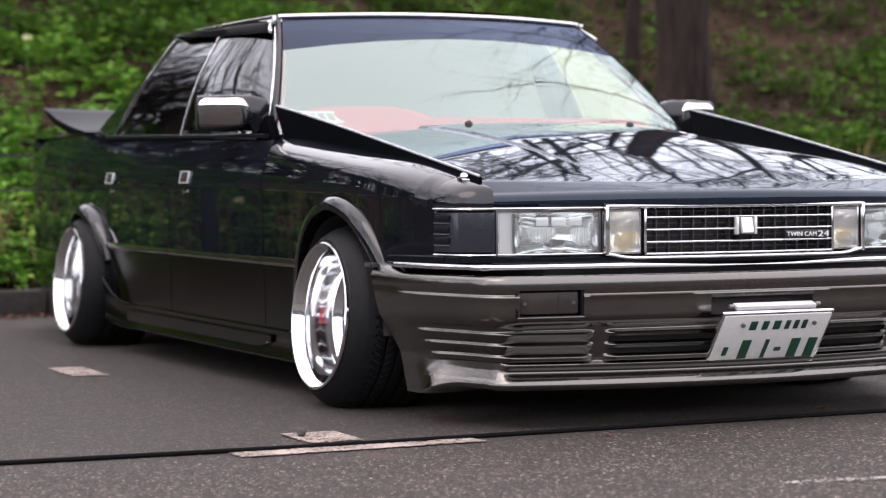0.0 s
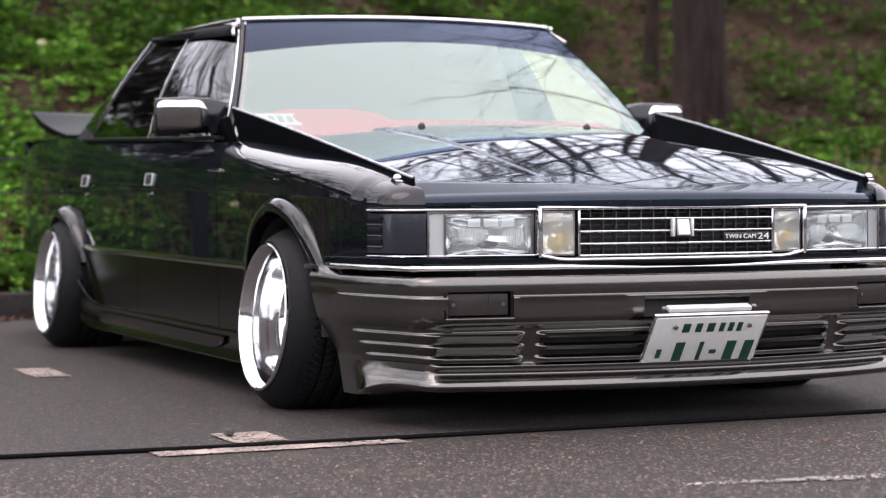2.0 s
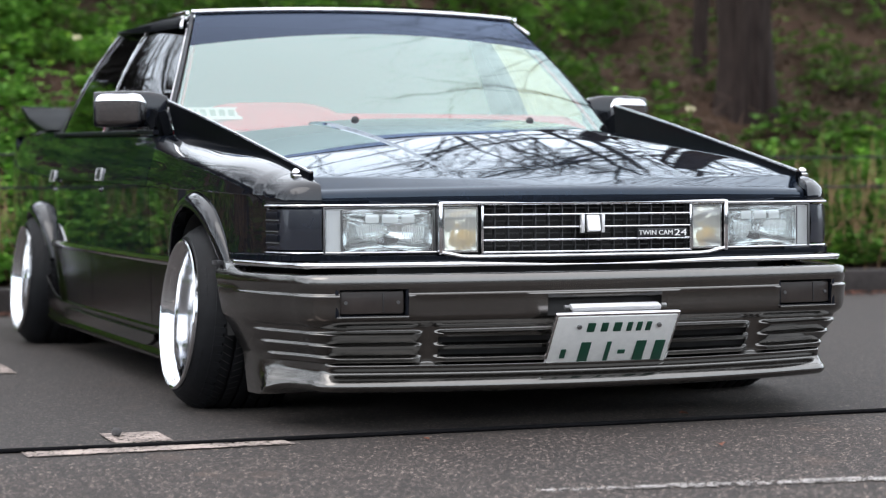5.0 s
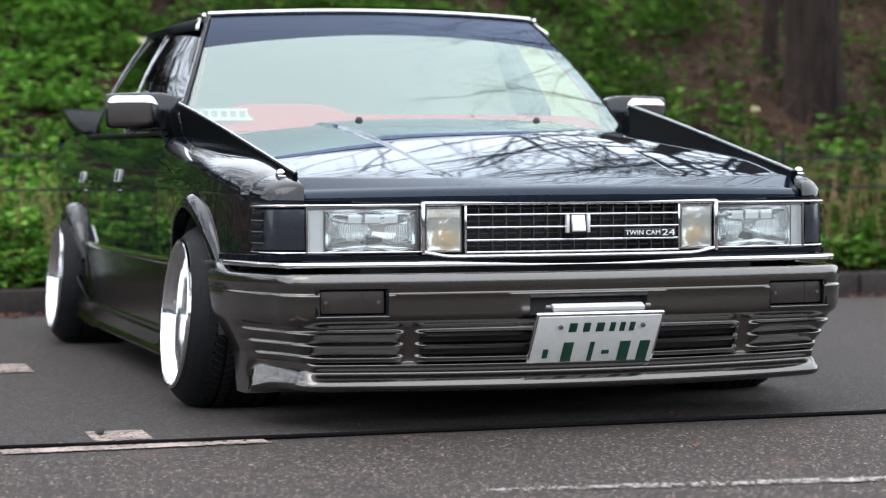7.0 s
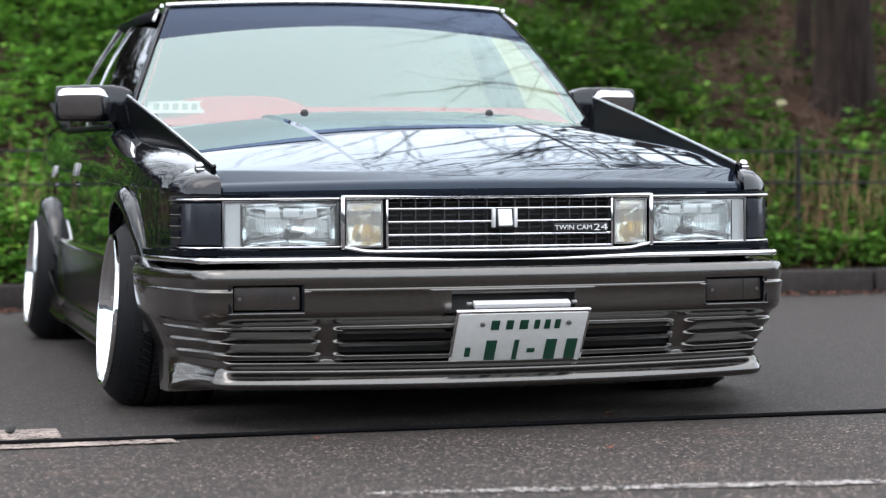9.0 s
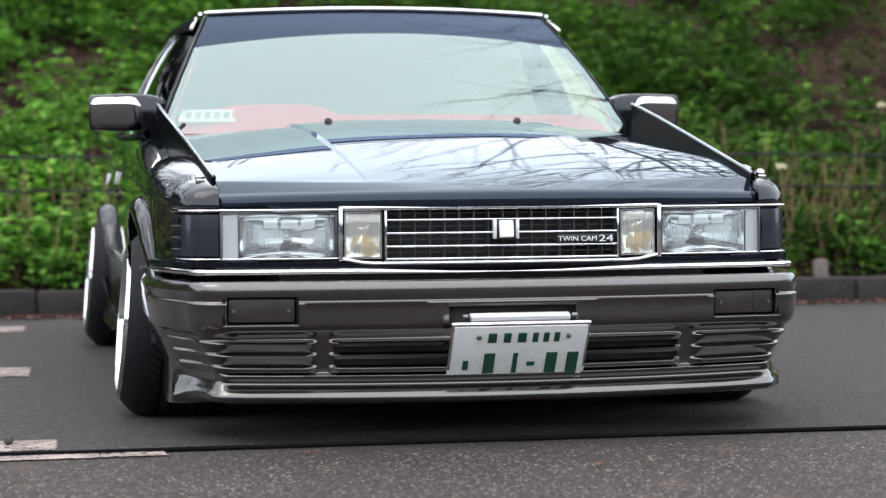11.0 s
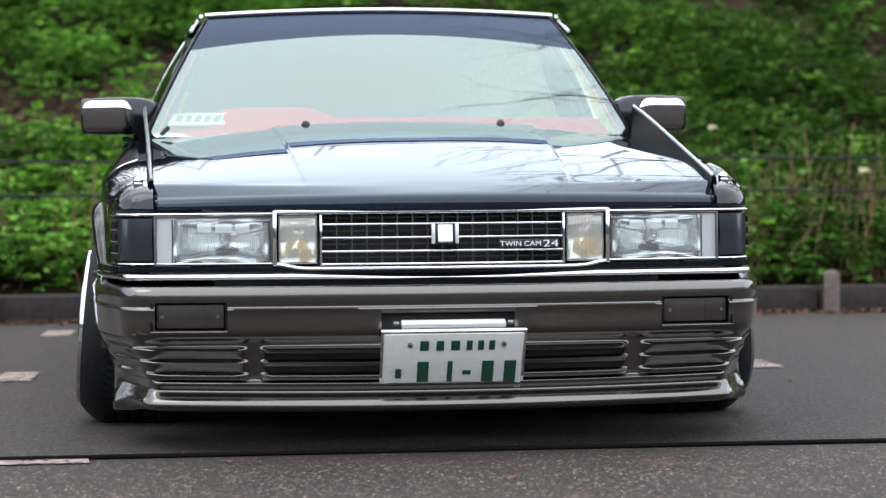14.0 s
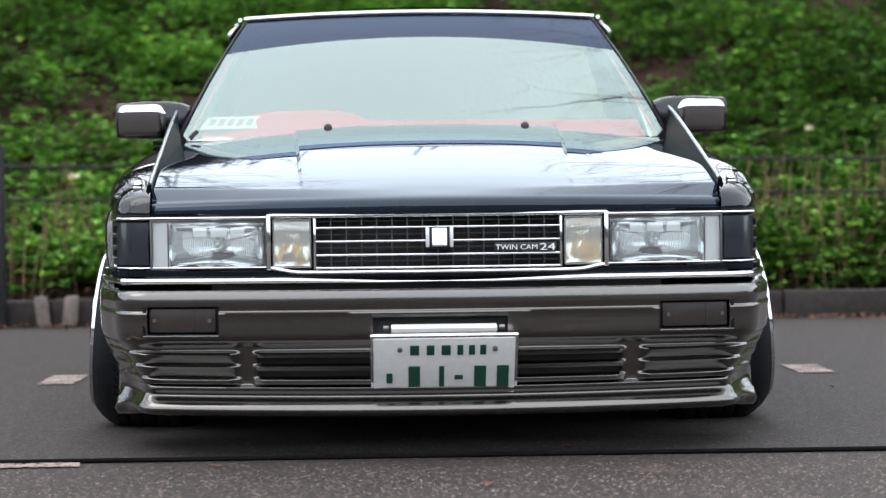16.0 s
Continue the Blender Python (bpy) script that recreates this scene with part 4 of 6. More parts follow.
def build_bonnet():
    """Bonnet with a raised middle between two creases and a folded front lip."""
    rows = []
    frac = [0.0, 0.0, 0.0, 0.0, 0.0025, 0.007, 0.015, 0.027] + spread(0.045, 1.0, 50)
    ws = spread(-1, -0.463, 20) + [-0.4605, -0.4600, -0.4580, -0.4470, -0.4450, -0.4445] + spread(-0.44, 0.44, 27) + [0.4445, 0.4450, 0.4470, 0.4580, 0.4600, 0.4605] + spread(0.463, 1, 20)
    for i, v in enumerate(frac):
        row = []
        for w in ws:
            u0 = abs(w)
            xb = 0.318 + 0.068 * v
            yf = -0.818 + 0.125 * (w * w)
            yr = 0.40 + 0.24 * w * w
            y = yf + (yr - yf) * v
            xe = smooth(HOOD_EDGE, y) - 0.004
            if u0 <= 0.4451:
                x = u0 / 0.445 * xb
            elif u0 < 0.4601:
                x = xb + 0.010 * (u0 - 0.445) / 0.015
            else:
                x = xb + 0.010 + (xe - xb - 0.010) * (u0 - 0.46) / 0.54
            u = x / xe
            edge, mid = smooth(SHOULDER, max(y, -0.69)) + 0.006, smooth(HOOD_MID, y)
            z = edge + (mid - edge) * (1 - u ** 2.4)
            if u0 <= 0.4451:
                z += 0.008 * min(1, v * 1.5)
            elif u0 < 0.4601:
                z += 0.008 * (1 - (u0 - 0.445) / 0.015) * min(1, v * 1.5)
            low = 0.008 * u * u
            if i < 5:
                y, z = (yf + 0.03, yf + 0.003, yf, yf + 0.0006, yf + 0.003)[i], (0.574, 0.5745, 0.578, 0.600 - low * 0.8, 0.606 - low)[i]
            elif i < 8:
                z = (0.6112, 0.6160, 0.6212)[i - 5] - low
            row.append((math.copysign(x, w), y, z))
        rows.append(row)
    bm = bmesh.new()
    grid(bm, rows)
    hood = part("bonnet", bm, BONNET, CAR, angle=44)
    for s, _ in SIDES:
        bm = bmesh.new()
        tube(bm, [(s * 0.286, 0.310, 0.795), (s * 0.286, 0.310, 0.816)], 0.008, 10)
        bmesh.ops.create_uvsphere(bm, u_segments=12, v_segments=8, radius=0.0125, matrix=Matrix.Translation((s * 0.286, 0.306, 0.818)))
        part("washer_nozzle", bm, PLASTIC, hood, "round black washer nozzle")
    # tall fins along the bonnet edges
    for s, _ in SIDES:
        rows = []
        for t in spread(0, 1, 26):
            y = -0.64 + 1.31 * t
            base = smooth(SHOULDER, y) + 0.004
            top = 0.650 + 0.232 * t
            h = max(0.008, top - base)
            x = lerp(HOOD_EDGE, y) + 0.004
            lean = 0.012 * t
            prof = [(-0.008, -0.01), (-0.006 + lean * 0.3, 0.3 * h), (-0.005 + lean * 0.85, 0.85 * h), (-0.007 + lean, h), (-0.001 + lean, h + 0.004), (0.005 + lean, h + 0.002), (0.006 + lean * 0.9, 0.9 * h), (0.008 + lean * 0.3, 0.3 * h), (0.009, -0.01)]
            back = 0.05 * t ** 5
            rows.append([(s * (x + o), y + back * max(0.0, z) / h, base + z) for k, (o, z) in enumerate(prof)])
        bm = bmesh.new()
        vs = grid(bm, rows)
        bm.faces.new(vs[0]), bm.faces.new(vs[-1])
        fin = part("bonnet_fin", bm, FINBLACK, CAR, "tall black fin along the bonnet edge")
        # highlight along the fin's top, put in as a pale metal rod
        bm = bmesh.new()
        tube(bm, [Vector(row[4]) + Vector((0, 0, -0.001)) for row in rows], 0.0052, 8)
        part("fin_edge", bm, EDGE, fin, "rounded top edge, its highlight put in as pale metal")
        bm = bmesh.new()
        box(bm, (s * 0.733, -0.605, 0.645), (0.022, 0.04, 0.012), 0.004, (9, 0, 0))
        bmesh.ops.create_uvsphere(bm, u_segments=12, v_segments=8, radius=0.012, matrix=Matrix.Translation((s * 0.733, -0.607, 0.653)))
        part("clip", bm, CHROME, fin, "chrome fin clip")


def screen_point(u, v):
    x = u * (0.772 + (0.578 - 0.772) * v)
    y = 0.50 + 0.60 * v + u * u * (0.26 - 0.15 * v) - 0.03 * 4 * v * (1 - v)
    z = 0.785 + 0.43 * v + u * u * (0.012 - 0.022 * v) + 0.012 * 4 * v * (1 - v)
    return (x, y, z)


def build_cabin():
    us = spread(-1, 1, 33)
    band = lambda u: 0.775 - 0.10 * u * u
    bm = bmesh.new()
    grid(bm, [[screen_point(u * 0.978, band(u) * t) for u in us] for t in spread(0, 1, 14)])
    w = part("windscreen", bm, SCREEN, CAR, "film-coated windscreen mirroring a pale sky")
    w.visible_shadow = False
    bm = bmesh.new()
    grid(bm, [[screen_point(u * 0.978, band(u) + (0.99 - band(u)) * t) for u in us] for t in spread(0, 1, 6)])
    part("sun_band", bm, BAND, w, "dark tinted band")
    # roof
    rows = []
    for i, y in enumerate(spread(0, 1, 22)):
        row = []
        for u in us:
            f = screen_point(u, 1.0)
            yy = f[1] + 0.006 + (2.25 - f[1]) * y
            hx = 0.592 + 0.03 * math.sin(min(1, y * 1.4) * 1.57) - 0.02 * max(0, y - 0.7)
            crown = 0.045 * math.sin(math.pi * min(1, 0.12 + y * 0.75)) + 0.002
            z = f[2] + 0.004 + crown * (1 - u * u * 0.75) - 0.012 * max(0, y - 0.6) * 2.5 - 0.03 * abs(u) ** 8
            row.append((u * hx, yy, z))
        rows.append(row)
    bm = bmesh.new()
    grid(bm, rows)
    part("roof", bm, BLACK, CAR)
    bm = bmesh.new()
    grid(bm, [[(x * 0.985, y + 0.02, z - 0.022) for x, y, z in row] for row in rows])
    part("headliner", bm, LINING, CAR, "pale grey cloth headliner")
    bm = bmesh.new()
    tube(bm, [(lambda p: (p[0], p[1] - 0.004, p[2] + 0.004))(screen_point(u, 1.0)) for u in us], 0.0085, 10)
    part("windscreen_top_trim", bm, CHROME, CAR, "chrome strip over the windscreen")
    for s, _ in SIDES:
        # pillars and side glass
        pts = [screen_point(s * 1.0, v) for v in spread(-0.02, 1.0, 10)]
        bm = bmesh.new()
        rows = []
        for v in spread(-0.02, 1.0, 14):
            p, q = screen_point(s * 0.984, v), screen_point(s * 1.0, v)
            mix = lambda k: tuple(a + (b - a) * k for a, b in zip(p, q))
            ring = [(mix(0), 0.0, 0.020, -0.010), (mix(0), 0.0, 0.004, 0.001), (mix(0.15), 0.0, 0.001, 0.004), (mix(0.75), 0.0, 0.010, 0.004), (mix(1), 0.001, 0.020, 0.001), (mix(1), -0.001, 0.028, -0.004),
                    (mix(1), -0.004, 0.040, -0.010), (mix(1), -0.022, 0.046, -0.022), (mix(0), -0.012, 0.040, -0.024)]
            rows.append([(c[0] + s * dx, c[1] + dy, c[2] + dz) for c, dx, dy, dz in ring])
        grid(bm, rows, close=True)
        part("windscreen_pillar", bm, PILLAR, CAR, "dark satin windscreen pillar")
        bm = bmesh.new()
        strip(bm, [(lambda p: (p[0], p[1] + 0.035, p[2] - 0.012))(screen_point(s * 0.955, v)) for v in spread(0.02, 0.93, 10)], 0.016, 0.008, (0, 0.6, 0.8))
        part("inner_pillar_trim", bm, ROSE, CAR, "faded rose pillar trim inside the cabin")
        part("pillar_foot", boxed((s * 0.775, 0.760, 0.806), (0.034, 0.09, 0.085), 0.012, (-20, s * 12, 0)), FINBLACK, CAR)
        bm = bmesh.new()
        tube(bm, [(x - s * 0.004, y + 0.045, z - 0.006) for x, y, z in pts], 0.0055, 8)
        part("pillar_trim", bm, CHROME, CAR, "chrome strip along the windscreen pillar")

        def glass_grid(b0, b1, t0, t1, inset=0.0):
            rows = []
            for v in spread(0, 1, 9):
                y0, y1 = b0 + (t0 - b0) * v, b1 + (t1 - b1) * v
                z0, z1 = 0.795 + (1.19 - 0.795) * v, 0.83 + (1.195 - 0.83) * v
                rows.append([(s * (0.808 - 0.185 * v + 0.02 * math.sin(math.pi * v) - (inset + (0.02 * math.sin(math.pi * v) if inset else 0)) * (1 - k / 9) ** 2), y, z0 + (z1 - z0) * k / 9) for k, y in enumerate(spread(y0, y1, 10))])
            bm = bmesh.new()
            grid(bm, rows)
            return bm
        pane = part("front_door_window", glass_grid(0.76, 1.56, 1.235, 1.62, 0.038), CLEAR if s > 0 else PRIVACY, CAR, "clear front door glass with a yellow glow put in" if s > 0 else "dark tinted door glass")
        pane.visible_shadow = s < 0
        part("rear_door_window", glass_grid(1.585, 2.42, 1.645, 2.18), PRIVACY, CAR, "dark tinted door glass")
        bm = bmesh.new()
        strip(bm, [(s * (0.765 - 0.185 * v), 0.775 + 0.475 * v, 0.795 + 0.395 * v) for v in spread(0, 1, 12)], 0.012, 0.024, (0, 1, 0))
        part("door_window_frame", bm, PILLAR, CAR)
        side = lambda v, y: (s * (0.815 - 0.185 * v + 0.02 * math.sin(math.pi * v)), y, 0.81 + 0.385 * v)
        bm = bmesh.new()
        strip(bm, [(lambda p: (p[0] - s * 0.018, p[1], p[2]))(side(v, 1.572 + 0.06 * v)) for v in spread(0, 1, 10)], 0.02, 0.09, (0, 1, 0))
        part("centre_pillar", bm, DARK, CAR)
        bm = bmesh.new()
        strip(bm, [side(v, 1.572 + 0.06 * v) for v in spread(0, 1, 10)], 0.005, 0.007, (0, 1, 0))
        part("centre_pillar_trim", bm, CHROME, CAR, "thin chrome strip between the door windows")
        bm = bmesh.new()
        strip(bm, [side(v, 2.44 - 0.25 * v) for v in spread(0, 1, 10)], 0.008, 0.008, (0, 1, 0))
        part("rear_window_trim", bm, CHROME, CAR, "chrome strip behind the rear door window")
        bm = bmesh.new()
        strip(bm, [(s * 0.822, y, 0.790 + 0.019 * (y - 0.7)) for y in spread(0.66, 2.5, 14)], 0.018, 0.014)
        part("belt_trim", bm, SATBLACK, CAR, "black belt line strip")
        # dark sheet added inside the rear side glass to block the view through
        rows = []
        for v in spread(-0.2, 1.0, 6):
            rows.append([(s * (0.775 - 0.185 * v), y, 0.80 + 0.39 * v) for y in spread(1.60, 2.5 - 0.3 * v, 8)])
        bm = bmesh.new()
        grid(bm, rows)
        part("side_glass_block", bm, DARK, CAR)
        # rear pillar
        rows = []
        for v in spread(0, 1, 10):
            a, b = 2.46 - 0.27 * v, 2.95 - 0.66 * v
            x = 0.812 - 0.19 * v + 0.02 * math.sin(math.pi * v)
            rows.append([(s * (x - 0.06 * k / 5), a + (b - a) * k / 5, 0.825 + 0.375 * v + 0.01 * k / 5) for k in range(6)])
        bm = bmesh.new()
        grid(bm, rows)
        part("rear_pillar", bm, BLACK, CAR)
        # rain visor over the door windows
        rows = []
        for k in spread(0, 1, 20):
            yt, yb = 1.225 + 0.905 * k, 1.152 + 0.968 * k
            low = 1.153 + 0.012 * k + 0.036 * k * k
            out = 0.024 * (1 - (1 - k) ** 2) + 0.006 * math.sin(math.pi * k)
            top = 1.198 + 0.008 * math.sin(math.pi * k)
            rows.append([(s * (0.596 + out), yt, top), (s * (0.606 + out), yt - 0.01, top - 0.004), (s * (0.622 + out), (yt + yb) / 2, (top + low) / 2 + 0.006), (s * (0.630 + out), yb, low), (s * (0.626 + out), yb, low - 0.001), (s * (0.600 + out), yt, top - 0.016)])
        bm = bmesh.new()
        vs = grid(bm, rows)
        bm.faces.new(vs[0]), bm.faces.new(vs[-1])
        part("rain_visor", bm, FINBLACK, CAR, "dark plastic rain visor over the windows")
        bm = bmesh.new()
        strip(bm, [(s * (0.594 + 0.026 * min(1.0, (y - 1.20) / 0.5) ** 0.7 + 0.008 * math.sin((y - 1.2) * 2.6)), y, 1.207) for y in spread(1.20, 2.2, 16)], 0.012, 0.011)
        part("roof_gutter", bm, CHROME, CAR, "chrome roof gutter strip")
        bm = bmesh.new()
        strip(bm, [(s * 0.604, 1.226, 1.194), (s * 0.616, 1.192, 1.176), (s * 0.628, 1.150, 1.153)], 0.011, 0.008, (0, 0.5, -0.86))
        part("gutter_end", bm, SATIN, CAR, "bright front end of the roof gutter")
    # tail: rear window, deck, rear face, wing
    bm = bmesh.new()
    grid(bm, [[(x * (0.60 + 0.12 * v), 2.26 + 0.72 * v, 1.20 - 0.345 * v) for x in (-1, -0.5, 0, 0.5, 1)] for v in (0, 0.5, 1)])
    part("rear_window", bm, PRIVACY, CAR, "dark tinted rear window")
    bm = bmesh.new()
    grid(bm, [[(x * (0.808 - 0.03 * max(0, y - 3.4)), y, 0.850 + 0.014 * (1 - x ** 4)) for x in spread(-1, 1, 17)] for y in spread(2.88, 3.80, 8)])
    part("boot_lid", bm, BLACK, CAR)
    part("tail_panel", boxed((0, 3.80, 0.6), (1.58, 0.04, 0.5), 0.015), BLACK, CAR)
    part("rear_bumper", boxed((0, 3.81, 0.27), (1.56, 0.1, 0.22), 0.03), GUN, CAR, "gunmetal rear bumper")
    rows = []
    for u in spread(-1, 1, 25):
        x = u * 0.785
        up = 0.012 * u * u
        rows.append([(x, 2.980, 0.858), (x, 3.180, 0.882), (x, 3.430, 0.922), (x, 3.590, 0.950 + up), (x, 3.675, 0.968 + up), (x, 3.682, 0.968 + up), (x, 3.675, 0.962 + up), (x, 3.590, 0.930 + up), (x, 3.480, 0.902), (x, 3.330, 0.874), (x, 3.210, 0.856), (x, 3.030, 0.85)])
    bm = bmesh.new()
    vs = grid(bm, rows)
    bm.faces.new(vs[0]), bm.faces.new(vs[-1])
    part("rear_spoiler", bm, FINBLACK, CAR, "up-swept black ducktail spoiler")
    bm = bmesh.new()
    grid(bm, [[(u * (0.73 + 0.03 * v), 0.36 + 0.24 * u * u + (0.15 + 0.02 * u * u) * v, 0.772 + 0.012 * v) for u in spread(-1, 1, 21)] for v in (0, 0.5, 1)])
    part("cowl", bm, PLASTIC, CAR)
    bm = bmesh.new()
    strip(bm, [(-0.712, 0.600, 0.800), (-0.700, 0.604, 0.812), (-0.690, 0.608, 0.822)], 0.012, 0.012)
    part("wiper_pivot", bm, PLASTIC, CAR)
    # dark cabin tub and floor pan
    part("floor_pan", boxed((0, 1.45, 0.24), (1.24, 3.6, 0.06), 0.01), DARK, CAR)
    part("cabin_floor", boxed((0, 1.55, 0.62), (1.5, 1.9, 0.03), 0.005), DARK, CAR)
    part("engine_bay", boxed((0, -0.30, 0.36), (1.1, 0.8, 0.26), 0.02), DARK, CAR)
    part("parcel_shelf", boxed((0, 2.45, 0.80), (1.45, 0.6, 0.03), 0.005), DARK, CAR)
    # pale sheet added in the cabin so the windscreen reads bright
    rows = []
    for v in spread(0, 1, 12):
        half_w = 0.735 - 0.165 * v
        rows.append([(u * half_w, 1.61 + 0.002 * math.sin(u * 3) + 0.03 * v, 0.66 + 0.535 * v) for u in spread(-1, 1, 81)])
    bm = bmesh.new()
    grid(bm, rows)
    part("windscreen_backing", bm, SCREENBACK, CAR, "added pale sheet that brightens the windscreen", 80)
    # red dashboard with an instrument hood on the driver's side
    rows = []
    for v in spread(0, 1, 9):
        row = []
        for u in spread(-1, 1, 41):
            x = u * 0.69
            y = 0.60 + 0.13 * u * u + 0.34 * v
            hump = 0.036 * (max(0.0, 1 - ((x + 0.385) / 0.215) ** 4) if abs(x + 0.385) < 0.215 else 0.0)
            row.append((x, y, 0.795 + 0.066 * math.sin(v * 1.57) + hump * math.sin(min(1, v * 1.3) * 1.57)))
        rows.append(row)
    rows.append([(p[0], p[1] + 0.02, p[2] - 0.16) for p in rows[-1]])
    bm = bmesh.new()
    grid(bm, rows)
    dash = part("dashboard", bm, RED, CAR, "red covered dashboard with an instrument hood")
    lie = pose(-0.600, 0.825, 0.854, 20, 0, -9)
    bm = boxed((0, 0, 0), (0.180, 0.12, 0.003), 0.0)
    bmesh.ops.transform(bm, matrix=lie, verts=bm.verts)
    card = part("card", bm, CARD, dash, "white printed card")
    bm = bmesh.new()
    for k in range(5):
        box(bm, (-0.062 + 0.030 * k, 0, 0.002), (0.019, 0.06, 0.002), 0)
    bmesh.ops.transform(bm, matrix=lie, verts=bm.verts)
    part("print", bm, GREYINK, card)


def bumper_path():
    front = [(x, -0.905 + 0.060 * (x / 0.69) ** 2) for x in spread(0, 0.69, 110)]
    bend = []
    for t in spread(0.04, 1, 25):
        k = [(1 - t) ** 2, 2 * t * (1 - t), t * t]
        bend.append((k[0] * 0.69 + k[1] * 0.762 + k[2] * 0.783, k[0] * -0.845 + k[1] * -0.832 + k[2] * -0.735))
    flank = [(-0.735, 0.783), (-0.69, 0.796), (-0.63, 0.815), (-0.55, 0.834), (-0.45, 0.851), (-0.36, 0.862), (-0.29, 0.869)]
    return front + bend + [(smooth(flank, y), y) for y in spread(-0.72, -0.29, 32)]


BUMPER = [(0.388, -0.080), (0.396, -0.060), (0.4005, -0.036), (0.4005, -0.020), (0.398, -0.010), (0.393, -0.004), (0.386, -0.001), (0.372, -0.0012), (0.3631, -0.0030), (0.3545, -0.0048), (0.3525, -0.0052), (0.3505, -0.0044), (0.3490, -0.0015), (0.3475, 0.0006), (0.344, 0.0004),
          (0.335, -0.002), (0.320, -0.003), (0.306, -0.004), (0.297, -0.005), (0.290, -0.007), (0.281, -0.014), (0.274, -0.022), (0.268, -0.030)]
BUMPER += [(z, -0.033) for z in spread(0.2655, 0.176, 44)]
BUMPER += [(0.1740, -0.0318), (0.1725, -0.0285), (0.1710, -0.0240), (0.1693, -0.0215), (0.1670, -0.0210), (0.162, -0.0230), (0.156, -0.0280), (0.1520, -0.0325), (0.1490, -0.0335), (0.1460, -0.0318), (0.1425, -0.0270),
           (0.1390, -0.0205), (0.1350, -0.0135), (0.1310, -0.0080), (0.1270, -0.0040), (0.1230, -0.0014), (0.1190, -0.0002), (0.1150, -0.0003), (0.1110, -0.0020), (0.1070, -0.0060), (0.1035, -0.0130), (0.101, -0.025), (0.100, -0.05), (0.100, -0.15)]
SLOTS = (0.250, 0.219, 0.188)


def ease(v):
    v = min(1.0, max(0.0, v))
    return v * v * (3 - 2 * v)


def slat(z):
    """Saw-tooth relief of the air-dam slats: a narrow upper ledge over a face that leans back under it."""
    out = 0.0
    for c in SLOTS:
        if c - 0.0015 <= z < c + 0.0085:
            out = max(out, ease((c + 0.0085 - z) / 0.0100))
        elif c - 0.0225 < z < c - 0.0015:
            out = max(out, 1 - 0.8 * (c - 0.0015 - z) / 0.021)
    return out


